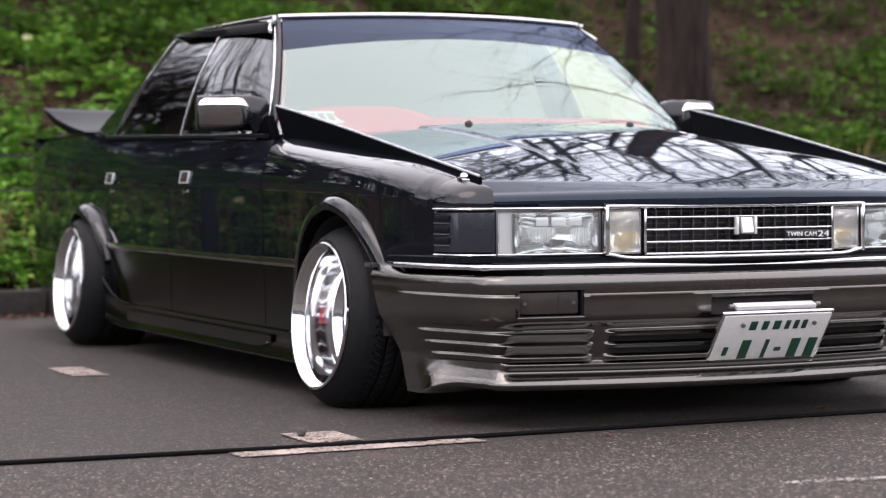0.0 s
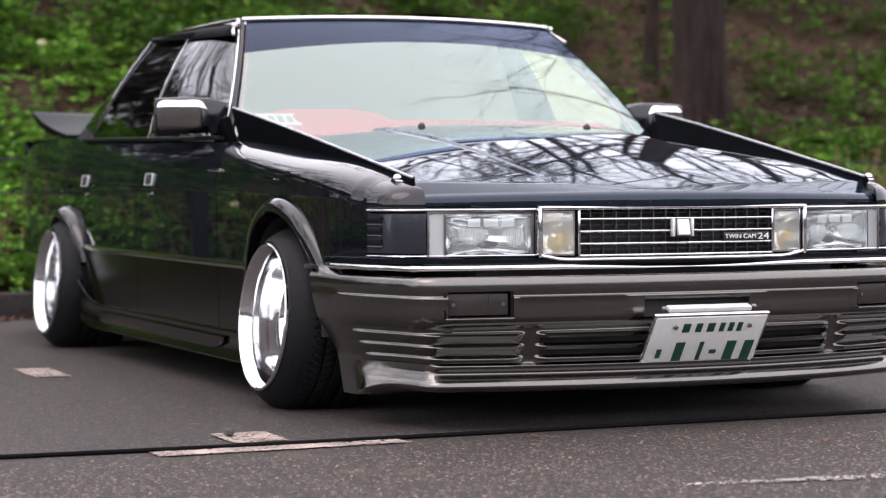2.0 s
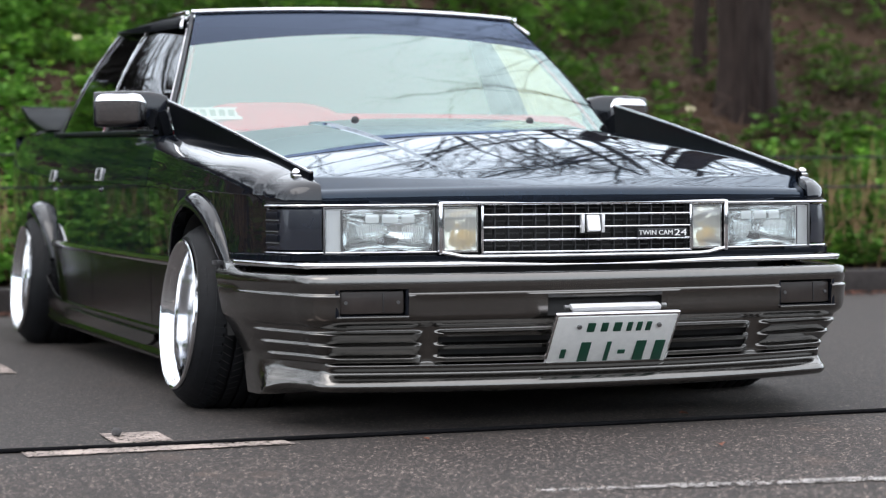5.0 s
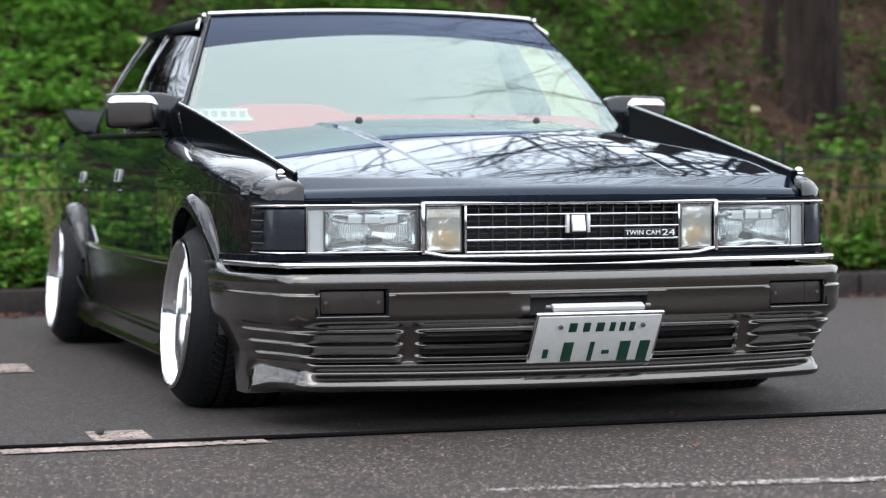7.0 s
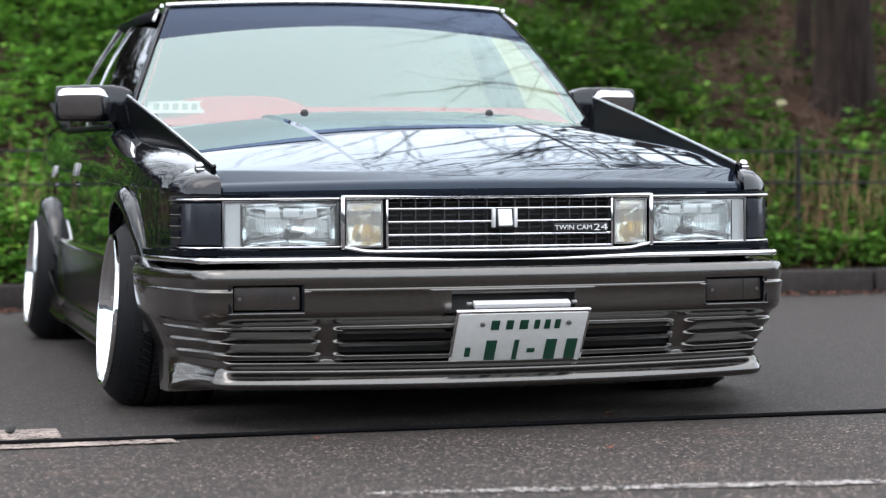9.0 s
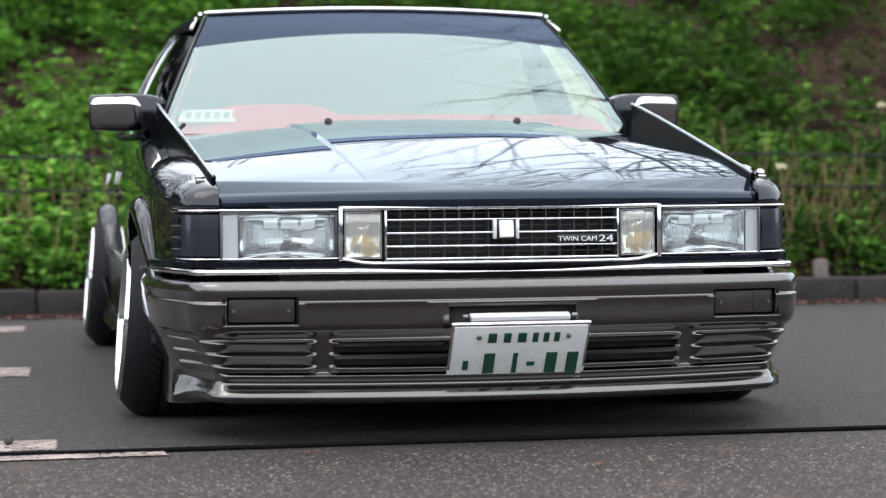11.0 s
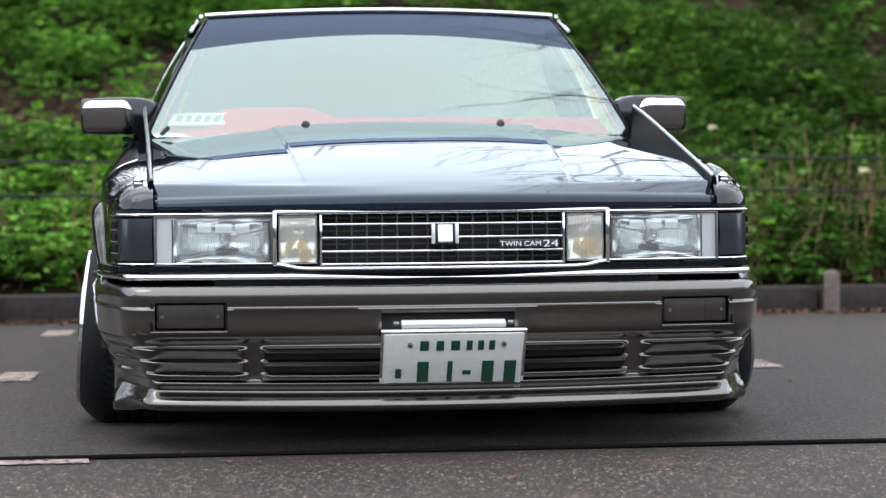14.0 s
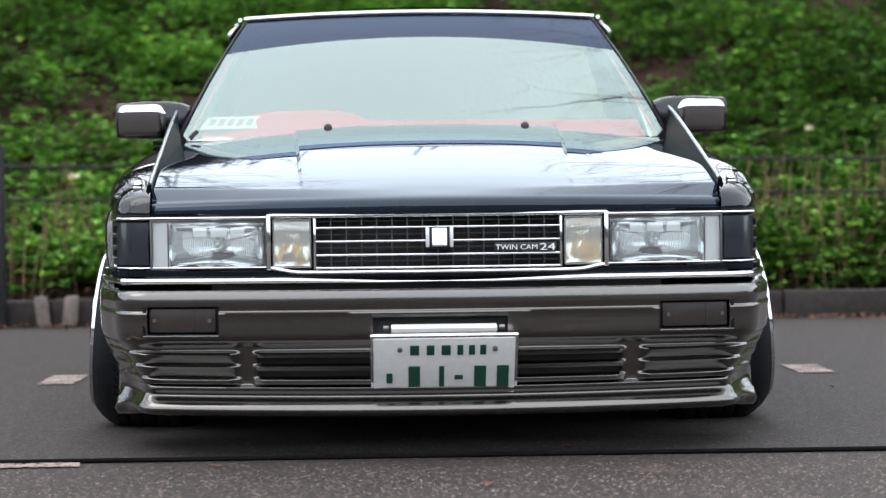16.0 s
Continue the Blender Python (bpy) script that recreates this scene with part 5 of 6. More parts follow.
def build_bumper():
    half = bumper_path()
    path = [(-x, y, -1) for x, y in reversed(half)] + [(x, y, 1) for x, y in half[1:]]
    n = len(path)
    rows = []
    for i, (x, y, s) in enumerate(path):
        a, b = path[max(0, i - 1)], path[min(n - 1, i + 1)]
        d = Vector((b[0] - a[0], b[1] - a[1])).normalized()
        nx, ny = d.y, -d.x
        ax = abs(x)
        w = ease((y + 0.67) / 0.32) if ax > 0.75 else 0.0
        flank = ease((ax - 0.665) / 0.11)
        end = ease((y + 0.47) / 0.15) if ax > 0.75 else 0.0
        row = []
        for z, o in BUMPER:
            if z > 0.385 and o < -0.009:
                o, z = o - 0.010 * end, z + 0.022 * end
            if 0.215 < ax < 0.505 and 0.2969 < z < 0.345:
                o -= 0.0012
            low = min(1.0, max(0.0, (0.285 - z) / 0.10))
            back = 0.062 * (min(ax, 0.76) / 0.74) ** 2 * low * (1 - 0.35 * w)
            if 0.16 < z < 0.29:
                o *= 1 - 0.45 * flank
            if 0.1275 < z < 0.174:
                o += (-0.018 + 0.010 * ease((0.156 - z) / 0.028) - o) * flank
            if 0.175 < z < 0.266:
                m = min(1.0, max(0.0, (abs(ax - 0.462) - 0.013) / 0.026)) * (1 - 0.55 * flank)
                o += 0.019 * m * slat(z)
            if ax < 0.75 and z < 0.17:
                o += 0.006 * math.cos(ax / 0.75 * 1.57)
            # the flank sweeps out to the wheel arch behind a slanting crease
            crease = -0.50 + (0.15 * (z - 0.165) if z > 0.165 else 1.0 * (0.165 - z))
            sweep = ease((y - crease + 0.05) / 0.12) if ax > 0.75 else 0.0
            if z < 0.36:
                o += (-0.019 * ease((0.37 - z) / 0.22) - 0.002 - o) * sweep * (1 if z > 0.1005 else 0)
            if z < 0.125:
                z -= 0.022 * w
            yy = y + back * (-ny) + ny * o - w * 0.42 * (0.39 - z) * (1 if z < 0.39 else 0)
            row.append((x + nx * (o - back * 0.8), yy, z))
        rows.append(row)

    def hole(i, j):
        x = (path[i][0] + path[i + 1][0]) / 2 if i + 1 < n else 9
        z = (BUMPER[j][0] + BUMPER[j + 1][0]) / 2 if j + 1 < len(BUMPER) else 9
        if 0.519 < abs(x) < 0.69 and 0.2969 < z < 0.3631:
            return True
        if abs(x) < 0.438 and (0.2262 < z < 0.2412 or 0.1952 < z < 0.2102):
            return True
        return abs(x) < 0.156 and 0.292 < z < 0.3285
    bm = bmesh.new()
    grid(bm, rows, hole)
    bumper = part("front_bumper", bm, GUN, CAR, "gunmetal front bumper with slatted air dam", 60)
    bm = bmesh.new()
    box(bm, (0, -0.80, 0.225), (0.92, 0.02, 0.1))
    box(bm, (0, -0.855, 0.312), (0.330, 0.02, 0.06))
    box(bm, (0, -0.878, 0.340), (0.318, 0.05, 0.008))
    part("air_duct_backing", bm, DARK, bumper)
    for s, _ in SIDES:
        turn = -s * 8.0
        fog = new("fog_lamp")
        fog.parent = CAR
        fog.matrix_basis = pose(s * 0.6045, -0.828, 0.330, 0, 0, -turn)
        bm = bmesh.new()
        for c, q in (((0, 0, 0.036), (0.178, 0.05, 0.008)), ((0, 0, -0.036), (0.178, 0.05, 0.008)), ((0.089, 0, 0), (0.009, 0.05, 0.076)), ((-0.089, 0, 0), (0.009, 0.05, 0.076))):
            box(bm, c, q, 0.002)
        box(bm, (0, 0.024, 0), (0.18, 0.004, 0.078))
        part("housing", bm, SATBLACK, fog)
        bm = boxed((0, -0.008, 0), (0.162, 0.016, 0.058), 0.007)
        lens = part("lens", bm, FOGLENS, fog, "smoked fog lamp lens")
        part("lens_rib", boxed((0.028, -0.0165, 0), (0.003, 0.003, 0.050), 0.001), PLASTIC, lens)
        for dx in (-0.066, 0.066):
            bm = bmesh.new()
            tube(bm, [(dx, -0.012, 0.0), (dx, -0.020, 0.0)], 0.0045, 10)
            part("screw", bm, GREYPL, fog)
        bm = bmesh.new()
        for c, q in (((0, -0.029, -0.0365), (0.182, 0.010, 0.005)),):
            box(bm, c, q, 0.0015)
        part("bezel", bm, GUN, fog)
        # chrome strip on the bumper's upper edge
        bm = bmesh.new()
        pts = [(s * x, y + 0.055 * (1 if x < 0.76 else 0.5), 0.4205) for x, y in half if x > 0.36 and y < -0.42]
        pts = [(p[0] * (1 if abs(p[0]) < 0.74 else 0.985), p[1], p[2]) for k, p in enumerate(pts)]
        tube(bm, pts, 0.0078, 10)
        tube(bm, [(s * x, -0.85 + 0.06 * (x / 0.69) ** 2, 0.4205 - 0.0040 * min(1, (0.375 - x) / 0.24) ** 1.3) for x in spread(0.0, 0.375, 26)], 0.0014, 10, 0.0078)
        part("bumper_trim", bm, CHROME, bumper, "bright chrome strip")
        bm = boxed((s * 0.858, -0.275, 0.415), (0.02, 0.06, 0.012), 0.004, (0, 0, 0))
        part("bumper_end", bm, PLASTIC, bumper)
    # number plate, leaning forwards at its top
    plate = new("number_plate")
    plate.parent = CAR
    plate.matrix_basis = pose(0.0075, -0.915, 0.2255, 35, 0, 0)
    bm = boxed((0, 0, 0), (0.345, 0.012, 0.178), 0.006)
    part("plate_frame", bm, CHROME, plate)
    face = part("plate_face", boxed((0, -0.006, 0), (0.330, 0.004, 0.163), 0.004), PLATE, plate, "white number plate with green bars")
    for x, z, w, h in ((-0.128, -0.035, 0.014, 0.028), (-0.070, -0.032, 0.027, 0.064), (-0.006, -0.032, 0.012, 0.064), (0.034, -0.034, 0.02, 0.012), (0.084, -0.032, 0.028, 0.064), (0.137, -0.032, 0.028, 0.064),
                       (-0.069, 0.048, 0.021, 0.028), (-0.032, 0.048, 0.018, 0.028), (0.004, 0.048, 0.021, 0.028), (0.037, 0.048, 0.014, 0.028), (0.064, 0.048, 0.014, 0.028), (0.090, 0.048, 0.014, 0.028)):
        part("printed_bar", boxed((x, -0.009, z), (w, 0.003, h), 0.0012), INKG, face)
    for x in (-0.103, 0.118):
        bm = bmesh.new()
        tube(bm, [(x, -0.007, 0.052), (x, -0.014, 0.052)], 0.006, 12)
        part("bolt", bm, STEEL, plate)
    for x in (-0.10, 0.09):
        part("lower_clip", boxed((x, -0.002, -0.090), (0.018, 0.016, 0.010), 0.003), STEEL, plate)
    bm = boxed((0.0075, -0.945, 0.3105), (0.246, 0.026, 0.013), 0.004, (20, 0, 0))
    lamp = part("plate_bracket", bm, SATIN, CAR, "chrome bracket over the number plate")
    for x in (-0.121, 0.136):
        bm = bmesh.new()
        tube(bm, [(x, -0.945, 0.312), (x + (0.012 if x > 0 else -0.012), -0.945, 0.312)], 0.0055, 10)
        part("end_nut", bm, STEEL, lamp)


def face_y(x):
    return -0.795 + 0.085 * (abs(x) / 0.69) ** 2


def build_face():
    """Grille, headlamps and side lenses between the bonnet and the bumper."""
    g = new("grille")
    g.parent = CAR
    tagged(g, "chrome grille with dark lattice")
    xs = spread(-0.403, 0.403, 31)
    bm = bmesh.new()
    tube(bm, [(x, face_y(x) - 0.012, 0.5735) for x in xs], 0.0062, 10)
    tube(bm, [(x, face_y(x) - 0.012, 0.4375 + 0.012 * max(0, (abs(x) - 0.34) / 0.063)) for x in xs], 0.0055, 10)
    for s in (-1, 1):
        box(bm, (s * 0.404, face_y(0.404) - 0.010, 0.511), (0.010, 0.022, 0.134), 0.003)
        box(bm, (s * 0.294, face_y(0.294) - 0.008, 0.506), (0.006, 0.016, 0.122), 0.002)
    part("grille_frame", bm, CHROME, g)
    for z in (0.5435, 0.5110, 0.4785):
        bm = bmesh.new()
        tube(bm, [(x, face_y(x) - 0.008, z) for x in spread(-0.292, 0.292, 21)], 0.0033, 10)
        part("grille_bar", bm, CHROME, g)
    bm = bmesh.new()
    tube(bm, [(x, face_y(x) - 0.008, 0.4480) for x in spread(-0.292, 0.292, 21)], 0.003, 8)
    part("grille_bar", bm, CHROME, g)
    first = None
    for k in range(17):
        x = -0.292 + 0.0365 * k
        if first is None:
            first = part("grille_upright", boxed((0, 0, 0.506), (0.0030, 0.02, 0.124), 0.0008), UPRIGHT, g)
            ob = first
        else:
            ob = new("grille_upright", first.data)
            ob.parent = g
        ob.location = (x, face_y(x) + 0.010, 0)
    bm = bmesh.new()
    for z in (0.559, 0.527, 0.495, 0.463):
        strip(bm, [(x, face_y(x) + 0.012, z) for x in spread(-0.292, 0.292, 21)], 0.012, 0.003)
    part("grille_mesh", bm, PLASTIC, g)
    bm = bmesh.new()
    grid(bm, [[(x, face_y(x) + 0.04, z) for x in spread(-0.30, 0.30, 15)] for z in (0.43, 0.58)])
    part("grille_backing", bm, DARK, g)
    bm = boxed((0.003, face_y(0) - 0.022, 0.519), (0.036, 0.014, 0.044), 0.004, (-14, 0, 0))
    e = part("emblem", bm, SATIN, g, "plain square chrome emblem")
    for dx in (-0.0285, 0.0285):
        part("emblem_bar", boxed((0.003 + dx, face_y(0) - 0.018, 0.519), (0.009, 0.014, 0.048), 0.003), SATIN, e)
    part("emblem_base", boxed((0.003, face_y(0) - 0.010, 0.518), (0.064, 0.012, 0.052), 0.003), PLASTIC, e)
    yb = face_y(0.21) - 0.010
    badge = part("badge", boxed((0.2085, yb, 0.4935), (0.148, 0.008, 0.021), 0.002, (0, 0, 3)), PLASTIC, g)
    for txt, x, size in (("TWIN CAM", 0.1365, 0.0175), ("24", 0.2415, 0.0235)):
        cu = bpy.data.curves.new("lettering", "FONT")
        cu.body, cu.size, cu.extrude, cu.space_character = txt, size, 0.001, 1.02
        tmp = new("lettering_curve", cu)
        bpy.context.view_layer.update()
        me = bpy.data.meshes.new_from_object(tmp.evaluated_get(bpy.context.evaluated_depsgraph_get()))
        bpy.data.objects.remove(tmp)
        me.materials.clear()
        me.materials.append(WHITEINK)
        ob = new("lettering", me)
        ob.parent = badge
        wide = (max(v.co.x for v in me.vertices) - min(v.co.x for v in me.vertices))
        want = 0.100 if txt[0] == "T" else 0.037
        ob.matrix_basis = pose(x, face_y(x) - 0.0178, 0.4935 - size * 0.36, 90, 0, 3.6) @ Matrix.Diagonal((want / wide, 1, 1, 1))
    bm = bmesh.new()
    strip(bm, [(x, face_y(x) + 0.012, 0.4335) for x in spread(-0.70, 0.70, 41)], 0.05, 0.020)
    strip(bm, [(x, face_y(x) + 0.03, 0.578) for x in spread(-0.70, 0.70, 41)], 0.05, 0.012)
    part("nose_panel", bm, BLACK, CAR)
    for s, _ in SIDES:
        turn = s * 5.5
        # indicator
        t = new("indicator")
        t.parent = CAR
        t.matrix_basis = pose(s * 0.3485, face_y(0.35) - 0.004, 0.507, 0, 0, turn)
        bm = boxed((0, 0.045, 0), (0.088, 0.006, 0.112), 0.002)
        for dx in (-0.044, 0.044):
            box(bm, (dx, 0.022, 0), (0.004, 0.05, 0.112))
        for dz in (-0.056, 0.056):
            box(bm, (0, 0.022, dz), (0.09, 0.05, 0.004))
        part("housing", bm, SILVER, t)
        bm = bmesh.new()
        bowl = []
        for d, q in ((0.010, 1.0), (0.020, 0.86), (0.030, 0.64), (0.038, 0.36), (0.041, 0.05)):
            ring = []
            for a in spread(0, 6.28319 * 23 / 24, 24):
                cx, cz = math.cos(a), math.sin(a)
                ring.append((0.042 * q * math.copysign(abs(cx) ** 0.55, cx), d, 0.053 * q * math.copysign(abs(cz) ** 0.55, cz)))
            bowl.append(ring)
        grid(bm, bowl, close=True)
        part("reflector", bm, SILVER, t)
        bm = bmesh.new()
        bmesh.ops.create_uvsphere(bm, u_segments=16, v_segments=10, radius=0.0095, matrix=Matrix.Translation((0.008, 0.020, -0.014)) @ Matrix.Diagonal((1.2, 0.6, 1.5, 1)))
        part("bulb", bm, AMBER, t, "amber bulb")
        rows = []
        for z in spread(-0.053, 0.053, 9):
            rows.append([(x, (-0.003 if abs(z) < 0.052 else 0.002) + 0.0003 * math.sin(k * 1.5708), z) for k, x in enumerate(spread(-0.042, 0.042, 97))])
        bm = bmesh.new()
        grid(bm, rows)
        lens = part("lens", bm, LENS_THIN, t, "clear ribbed indicator lens", 80)
        lens.visible_shadow = False
        # headlamp
        h = new("headlamp")
        h.parent = CAR
        h.matrix_basis = pose(s * 0.551, face_y(0.551) + 0.004, 0.506, 0, 0, s * 8.5)
        rows = []
        for d, q in ((0.0, 1.0), (0.012, 0.97), (0.030, 0.84), (0.046, 0.58), (0.055, 0.25), (0.056, 0.01)):
            ring = []
            for a in spread(0, 6.28319 * 31 / 32, 32):
                cx, cz = math.cos(a), math.sin(a)
                p = 0.28 if q > 0.9 else 0.6
                ring.append((0.116 * q * math.copysign(abs(cx) ** p, cx) - s * 0.019, d, 0.0555 * q * math.copysign(abs(cz) ** p, cz)))
            rows.append(ring)
        bm = bmesh.new()
        grid(bm, rows, close=True)
        part("reflector", bm, SILVER, h)
        bm = bmesh.new()
        bmesh.ops.create_uvsphere(bm, u_segments=14, v_segments=8, radius=0.016, matrix=Matrix.Translation((-s * 0.018, 0.030, 0)) @ Matrix.Diagonal((0.8, 1.0, 0.8, 1)))
        part("bulb_shield", bm, SILVER, h)
        bm = bmesh.new()
        for c, q in (((0, 0.012, 0.0575), (0.286, 0.03, 0.005)), ((0, 0.012, -0.0575), (0.286, 0.03, 0.005)), ((0.1415, 0.012, 0), (0.005, 0.03, 0.118)), ((-0.1415, 0.012, 0), (0.005, 0.03, 0.118))):
            box(bm, c, q, 0.0015)
        part("surround", bm, GREYPL, h, "grey lamp surround")
        bm = boxed((s * 0.119, 0.022, 0), (0.042, 0.006, 0.112))
        box(bm, (0, 0.036, 0.0545), (0.27, 0.06, 0.004))
        box(bm, (0, 0.036, -0.0545), (0.27, 0.06, 0.004))
        part("side_reflector", bm, SATIN, h, "light grey side reflector")
        # pressed lens: clear middle, two fields of upright flutes, plain rim
        rows = []
        for z in spread(-0.054, 0.054, 28):
            row = []
            for k, x in enumerate(spread(-0.138, 0.097, 237)):
                deep = 0.0
                for x0, x1, z0, z1 in ((-0.118, -0.060, -0.036, 0.012), (-0.020, 0.062, -0.030, 0.014), (-0.060, -0.020, -0.050, -0.034)):
                    if x0 < x < x1 and z0 < z < z1:
                        deep = 0.00028
                bow = 0.0010 * math.cos(x * 62) * math.cos(z * 70)
                row.append((s * x, -0.004 + deep * math.sin(k * 1.5708) + bow + 0.003 * (abs(z) > 0.051), z))
            rows.append(row)
        bm = bmesh.new()
        grid(bm, rows)
        lens = part("lens", bm, LENS, h, "clear fluted headlamp lens", 80)
        lens.visible_shadow = False
        bm = bmesh.new()
        grid(bm, [[(s * 0.099, -0.003, z), (s * 0.137, 0.0, z)] for z in (-0.054, 0.054)])
        part("side_lens", bm, FROST, h, "clear outer lens").visible_shadow = False
        for x, w in ((-0.072, 0.034), (-0.026, 0.040), (0.020, 0.034)):
            block = part("lens_block", boxed((s * x, -0.0045, 0.030), (w, 0.003, 0.022), 0.001), FLUTE, h)
            block.visible_shadow = False
        bm = bmesh.new()
        for x0, n, zc, hh in ((-0.112, 13, -0.010, 0.024), (-0.012, 17, -0.006, 0.022)):
            for k in range(n):
                u = 2 * k / (n - 1) - 1
                half_h = hh * math.sqrt(1 - 0.8 * u * u)
                box(bm, (s * (x0 + 0.0045 * k), -0.0045, zc + 0.006 * u * u), (0.0020, 0.003, 2 * half_h), 0.0006, (0, s * 6 * u, 0), 1)
        flutes = tagged(part("lens_fluting", bm, FLUTE, h), kind="stuff")
        flutes.visible_shadow = False
        bm = bmesh.new()
        strip(bm, [(s * x, 0.012, -0.050 + 0.006 * math.cos(x * 22)) for x in spread(-0.130, 0.090, 16)], 0.026, 0.003)
        part("reflector_shelf", bm, SILVER, h)
        bm = bmesh.new()
        tube(bm, [(s * 0.098, -0.005, z) for z in (-0.052, 0.052)], 0.002, 6)
        part("lens_seam", bm, GREYPL, h)
        # smoked corner lens wrapping to the side, with dark louvres
        plan = [(0.696, -0.716), (0.715, -0.708), (0.745, -0.690), (0.768, -0.668), (0.782, -0.640), (0.790, -0.61), (0.800, -0.565)]
        rows = []
        for z, o in ((0.455, -0.004), (0.458, 0.0), (0.51, 0.002), (0.560, 0.0), (0.563, -0.004)):
            rows.append([(s * (x + o), y - o, z) for x, y in plan])
        bm = bmesh.new()
        grid(bm, rows)
        c = part("corner_lens", bm, CORNER, CAR, "smoked corner lamp lens")
        for z in (0.487, 0.516, 0.545):
            bm = bmesh.new()
            strip(bm, [(s * 0.7865, -0.632, z), (s * 0.7985, -0.568, z)], 0.008, 0.016)
            blade = part("louvre", bm, SATBLACK, c)
            bm = bmesh.new()
            strip(bm, [(s * 0.7880, -0.632, z - 0.012), (s * 0.8000, -0.568, z - 0.012)], 0.008, 0.0022)
            part("edge", bm, STEEL, blade, "thin bright louvre edge")
        for z, w in ((0.570, 0.007), (0.4505, 0.005)):
            bm = bmesh.new()
            tube(bm, [(s * x, face_y(x) - 0.004, z) for x in spread(0.41, 0.69, 12)] + [(s * (x + 0.003), y - 0.003, z) for x, y in plan[1:]], w * 0.55, 8)
            part("lamp_trim", bm, CHROME, CAR, "thin chrome strip round the lamps")
        bm = bmesh.new()
        strip(bm, [(s * x, face_y(x) + 0.01, 0.4375) for x in spread(0.60, 0.69, 5)] + [(s * (x - 0.006), y + 0.012, 0.4375) for x, y in plan[1:]] + [(s * 0.83, -0.36, 0.435)], 0.04, 0.020)
        part("lower_lamp_panel", bm, BLACK, CAR)
        # door mirror
        m = new("door_mirror")
        m.parent = CAR
        m.matrix_basis = pose(s * 0.885, 0.875, 0.868, 0, 0, s * 18)
        rows = []
        for x, ys, hs, yo in ((0.096, 0.020, 0.046, 0.03), (0.090, 0.044, 0.056, 0.03), (0.0, 0.050, 0.060, 0.035), (-0.085, 0.046, 0.058, 0.038), (-0.116, 0.036, 0.052, 0.046), (-0.138, 0.024, 0.042, 0.050)):
            ring = []
            for k in range(20):
                a = 6.28319 * k / 20
                c, q = math.cos(a), math.sin(a)
                ring.append((s * x, yo + 0.01 + ys * math.copysign(abs(c) ** 0.45, c), hs * math.copysign(abs(q) ** 0.45, q)))
            rows.append(ring)
        bm = bmesh.new()
        vs = grid(bm, rows, close=True)
        bm.faces.new(vs[0]), bm.faces.new(vs[-1])
        part("shell", bm, SMOKE, m, "black mirror shell")

        def cap(prof):
            rows = []
            for u in spread(-1, 1, 25):
                e = abs(u) ** 7
                rows.append([(s * (0.006 + 0.084 * u * (1 - 0.03 * (z > 0.03) * (u * 1 < 0))), y + 0.020 * e, z * (1 - 0.10 * e) - (0.006 * max(0.0, -u) ** 5 if z > 0.02 else 0)) for z, y in prof])
            bm = bmesh.new()
            grid(bm, rows)
            return bm
        # one chrome cap; its lower half is coloured dark for the ground it mirrors
        part("upper_cap", cap([(0.0265, -0.0185), (0.028, -0.0180), (0.040, -0.0105), (0.047, -0.001), (0.053, 0.014)]), POLISH, m, "bright chrome upper mirror cap")
        part("lower_cap", cap([(-0.052, 0.012), (-0.048, -0.005), (-0.042, -0.013), (-0.036, -0.015), (0.0250, -0.0190), (0.026, -0.012)]), DARKCAP, m, "lower mirror cap, ground reflection put into its dark colour")
        part("mirror_glass", boxed((0, 0.096, 0), (0.15, 0.004, 0.08), 0.001), SILVER, m)
        bm = bmesh.new()
        strip(bm, [(-s * 0.07, 0.05, 0.0), (-s * 0.105, 0.03, -0.035), (-s * 0.125, -0.01, -0.075)], 0.05, 0.07, (0, 1, 0.2))
        part("mirror_arm", bm, FINBLACK, m)


def lathe(bm, prof, n=64):
    """Turned about the x axis: profile of (radius, x)."""
    rows = [[(a, r * math.cos(t), r * math.sin(t)) for t in spread(0, 6.28319 * (n - 1) / n, n)] for r, a in prof]
    return grid(bm, rows, close=True)


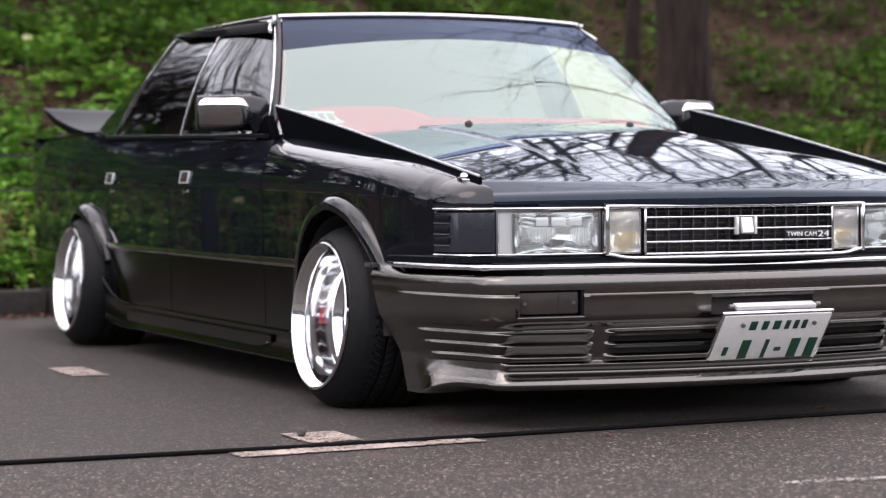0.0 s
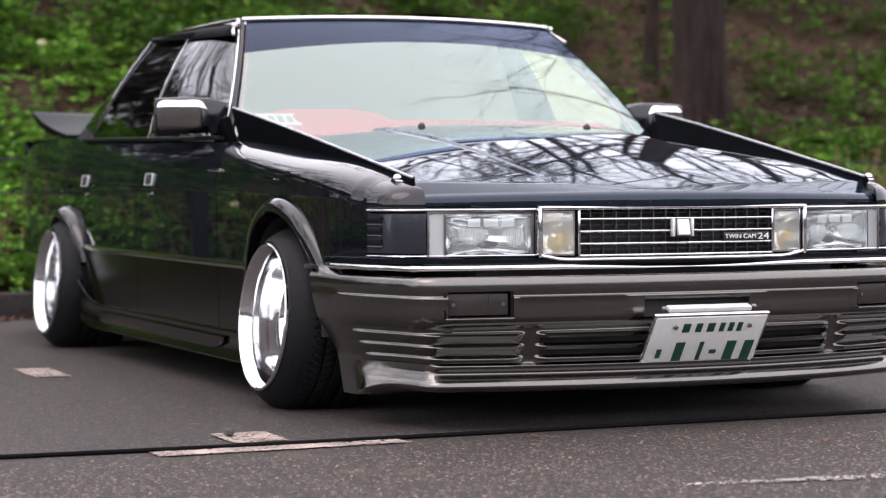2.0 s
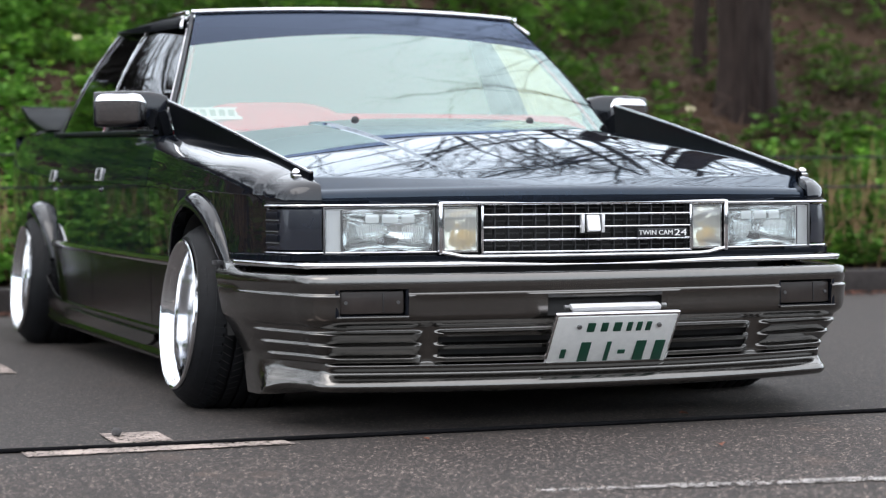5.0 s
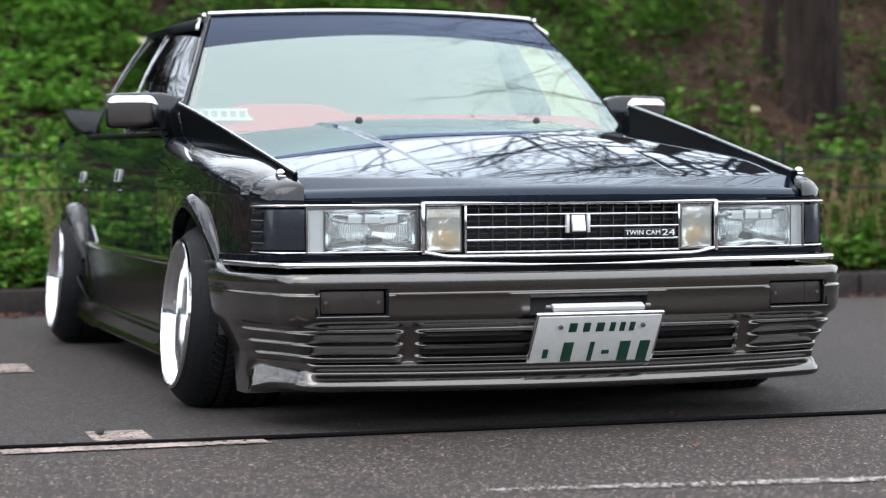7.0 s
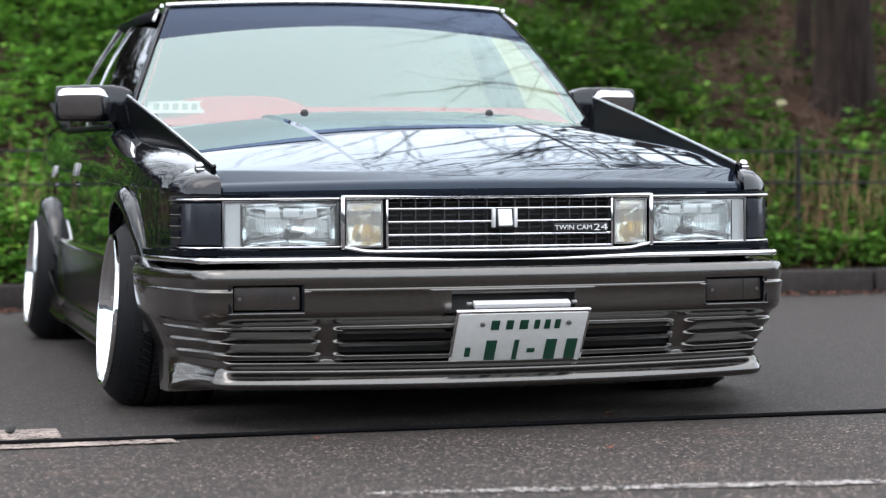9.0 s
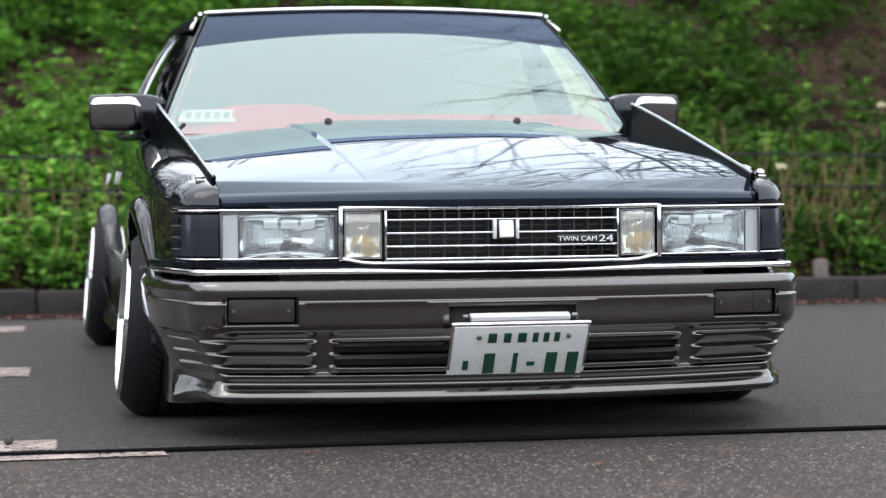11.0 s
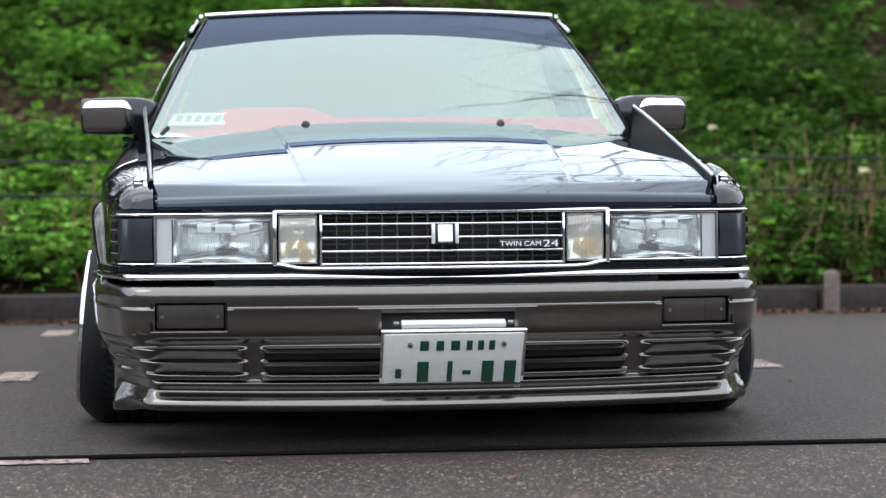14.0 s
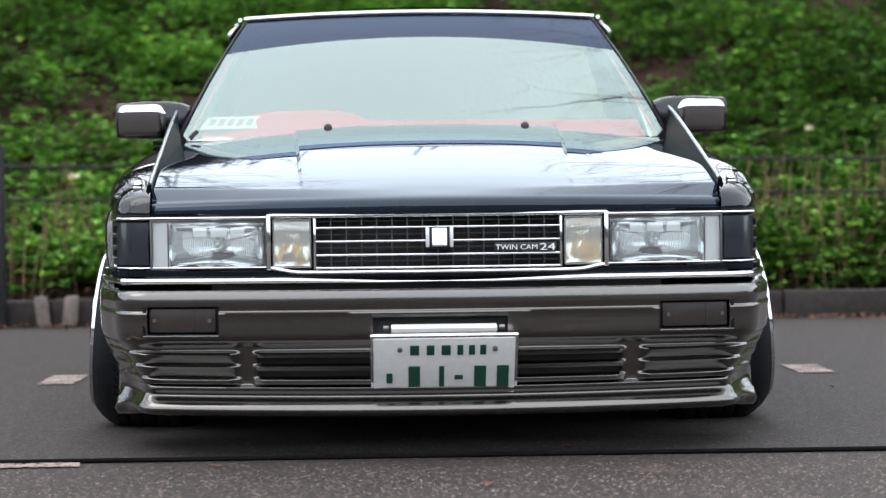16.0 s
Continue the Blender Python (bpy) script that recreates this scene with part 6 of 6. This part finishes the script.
def build_wheel(y, outer, camber, side):
    """A deep polished wheel with a stretched tyre; x grows towards the car's middle."""
    w = new("wheel")
    w.parent = CAR
    base = Matrix.Translation((side * outer, y, HUB_Z)) @ Matrix.Rotation(radians(-side * camber), 4, "Y")
    w.matrix_basis = base if side < 0 else base @ Matrix.Rotation(math.pi, 4, "Z")
    bm = bmesh.new()
    lathe(bm, [(0.200, 0.010), (0.218, 0.006), (0.236, 0.022), (0.249, 0.040), (0.257, 0.058), (0.260, 0.070)])
    for k in range(5):
        a = 0.072 + 0.036 * k
        lathe(bm, [(0.261, a), (0.262, a + 0.004), (0.262, a + 0.028), (0.261, a + 0.030), (0.254, a + 0.0315), (0.254, a + 0.0345), (0.261, a + 0.036)], 96)
    lathe(bm, [(0.260, 0.252), (0.252, 0.272), (0.236, 0.292), (0.200, 0.300)])
    tyre = part("tyre", bm, RUBBER, w)
    bm = bmesh.new()
    for k in range(72):
        t = 6.28319 * k / 72
        c, s_ = math.cos(t), math.sin(t)
        for a, d in ((0.086, 0.05), (0.122, -0.05), (0.194, 0.05), (0.230, -0.05)):
            q = [(a - 0.012, t - d * 0.5), (a + 0.012, t + d * 0.5)]
            p = [(x, 0.2623 * math.cos(u + e), 0.2623 * math.sin(u + e)) for x, u in q for e in (-0.005, 0.005)]
            bm.faces.new([bm.verts.new(p[i]) for i in (0, 1, 3, 2)])
    tagged(part("tread_sipe", bm, DARK, tyre), kind="stuff")
    bm = bmesh.new()
    for k in range(64):
        m = Matrix.Rotation(6.28319 * k / 64, 4, "X")
        q = [m @ Vector(p) for p in ((0.046, -0.0095, 0.2530), (0.074, -0.0085, 0.2635), (0.074, 0.0085, 0.2635), (0.046, 0.0070, 0.2530), (0.046, -0.0095, 0.249), (0.074, -0.0085, 0.259), (0.074, 0.0085, 0.259), (0.046, 0.0070, 0.249))]
        vs = [bm.verts.new(p) for p in q]
        for f in ((0, 1, 2, 3), (0, 4, 5, 1), (1, 5, 6, 2), (2, 6, 7, 3), (3, 7, 4, 0)):
            bm.faces.new([vs[i] for i in f])
    tagged(part("shoulder_tread", bm, RUBBER, tyre, angle=20), kind="stuff")
    bm = bmesh.new()
    lathe(bm, [(0.206, 0.012), (0.211, 0.006), (0.211, -0.003), (0.206, -0.006), (0.201, -0.003), (0.1985, 0.003), (0.195, 0.010), (0.189, 0.016), (0.1855, 0.024), (0.184, 0.034), (0.1825, 0.050), (0.181, 0.075), (0.179, 0.100), (0.176, 0.113), (0.171, 0.122), (0.164, 0.128), (0.159, 0.136)], 80)
    rim = part("rim", bm, POLISH, w, "mirror-polished deep rim")
    bm = bmesh.new()
    lathe(bm, [(0.160, 0.135), (0.156, 0.150), (0.155, 0.26)], 48)
    lathe(bm, [(0.158, 0.20), (0.03, 0.20), (0.001, 0.20)], 40)
    part("inner_barrel", bm, DARK, w)
    bm = bmesh.new()
    rows = []
    lathe(bm, [(0.062, 0.150), (0.058, 0.142), (0.036, 0.140), (0.034, 0.128), (0.030, 0.124), (0.001, 0.123)], 40)
    hub = part("hub", bm, POLISH, w)
    bm = bmesh.new()
    lathe(bm, [(0.024, 0.126), (0.023, 0.1205), (0.001, 0.120)], 24)
    part("hub_cap", bm, RED, hub, "small red hub cap")
    for k in range(14):
        t = 0.9 + 0.075 * k + (0.5 if k > 6 else 0)
        m = Matrix.Rotation(t, 4, "X")
        bm = boxed((0.0195, 0, 0.2305), (0.003, 0.013, 0.018 if k % 3 else 0.012), 0.0008, (0, 38, 0))
        bmesh.ops.transform(bm, matrix=m, verts=bm.verts)
        part("sidewall_bar", bm, RUBBER, tyre, "raised dark sidewall bar")
    for k in range(8):
        t = 6.28319 * k / 8
        bm = bmesh.new()
        m = Matrix.Rotation(t, 4, "X")
        rows = []
        for r, wd in ((0.045, 0.030), (0.09, 0.022), (0.13, 0.026), (0.162, 0.036)):
            rows.append([m @ Vector((0.150, -wd / 2 * 1.0, r)), m @ Vector((0.138, -wd / 2 * 0.8, r)), m @ Vector((0.138, wd / 2 * 0.8, r)), m @ Vector((0.150, wd / 2, r)), m @ Vector((0.165, 0, r))])
        grid(bm, rows, close=True)
        part("spoke", bm, POLISH, w)
    for k in range(4):
        t = 6.28319 * (k + 0.5) / 4
        bm = bmesh.new()
        tube(bm, [(0.142, 0.046 * math.cos(t), 0.046 * math.sin(t)), (0.118, 0.046 * math.cos(t), 0.046 * math.sin(t))], 0.009, 6)
        part("wheel_nut", bm, CHROME, w)


build_sides()
build_bonnet()
build_cabin()
build_bumper()
build_face()
for sd in (-1, 1):
    build_wheel(AXLE_F, 0.906, 5.0, sd)
    build_wheel(AXLE_R, 0.944, 5.0, sd)
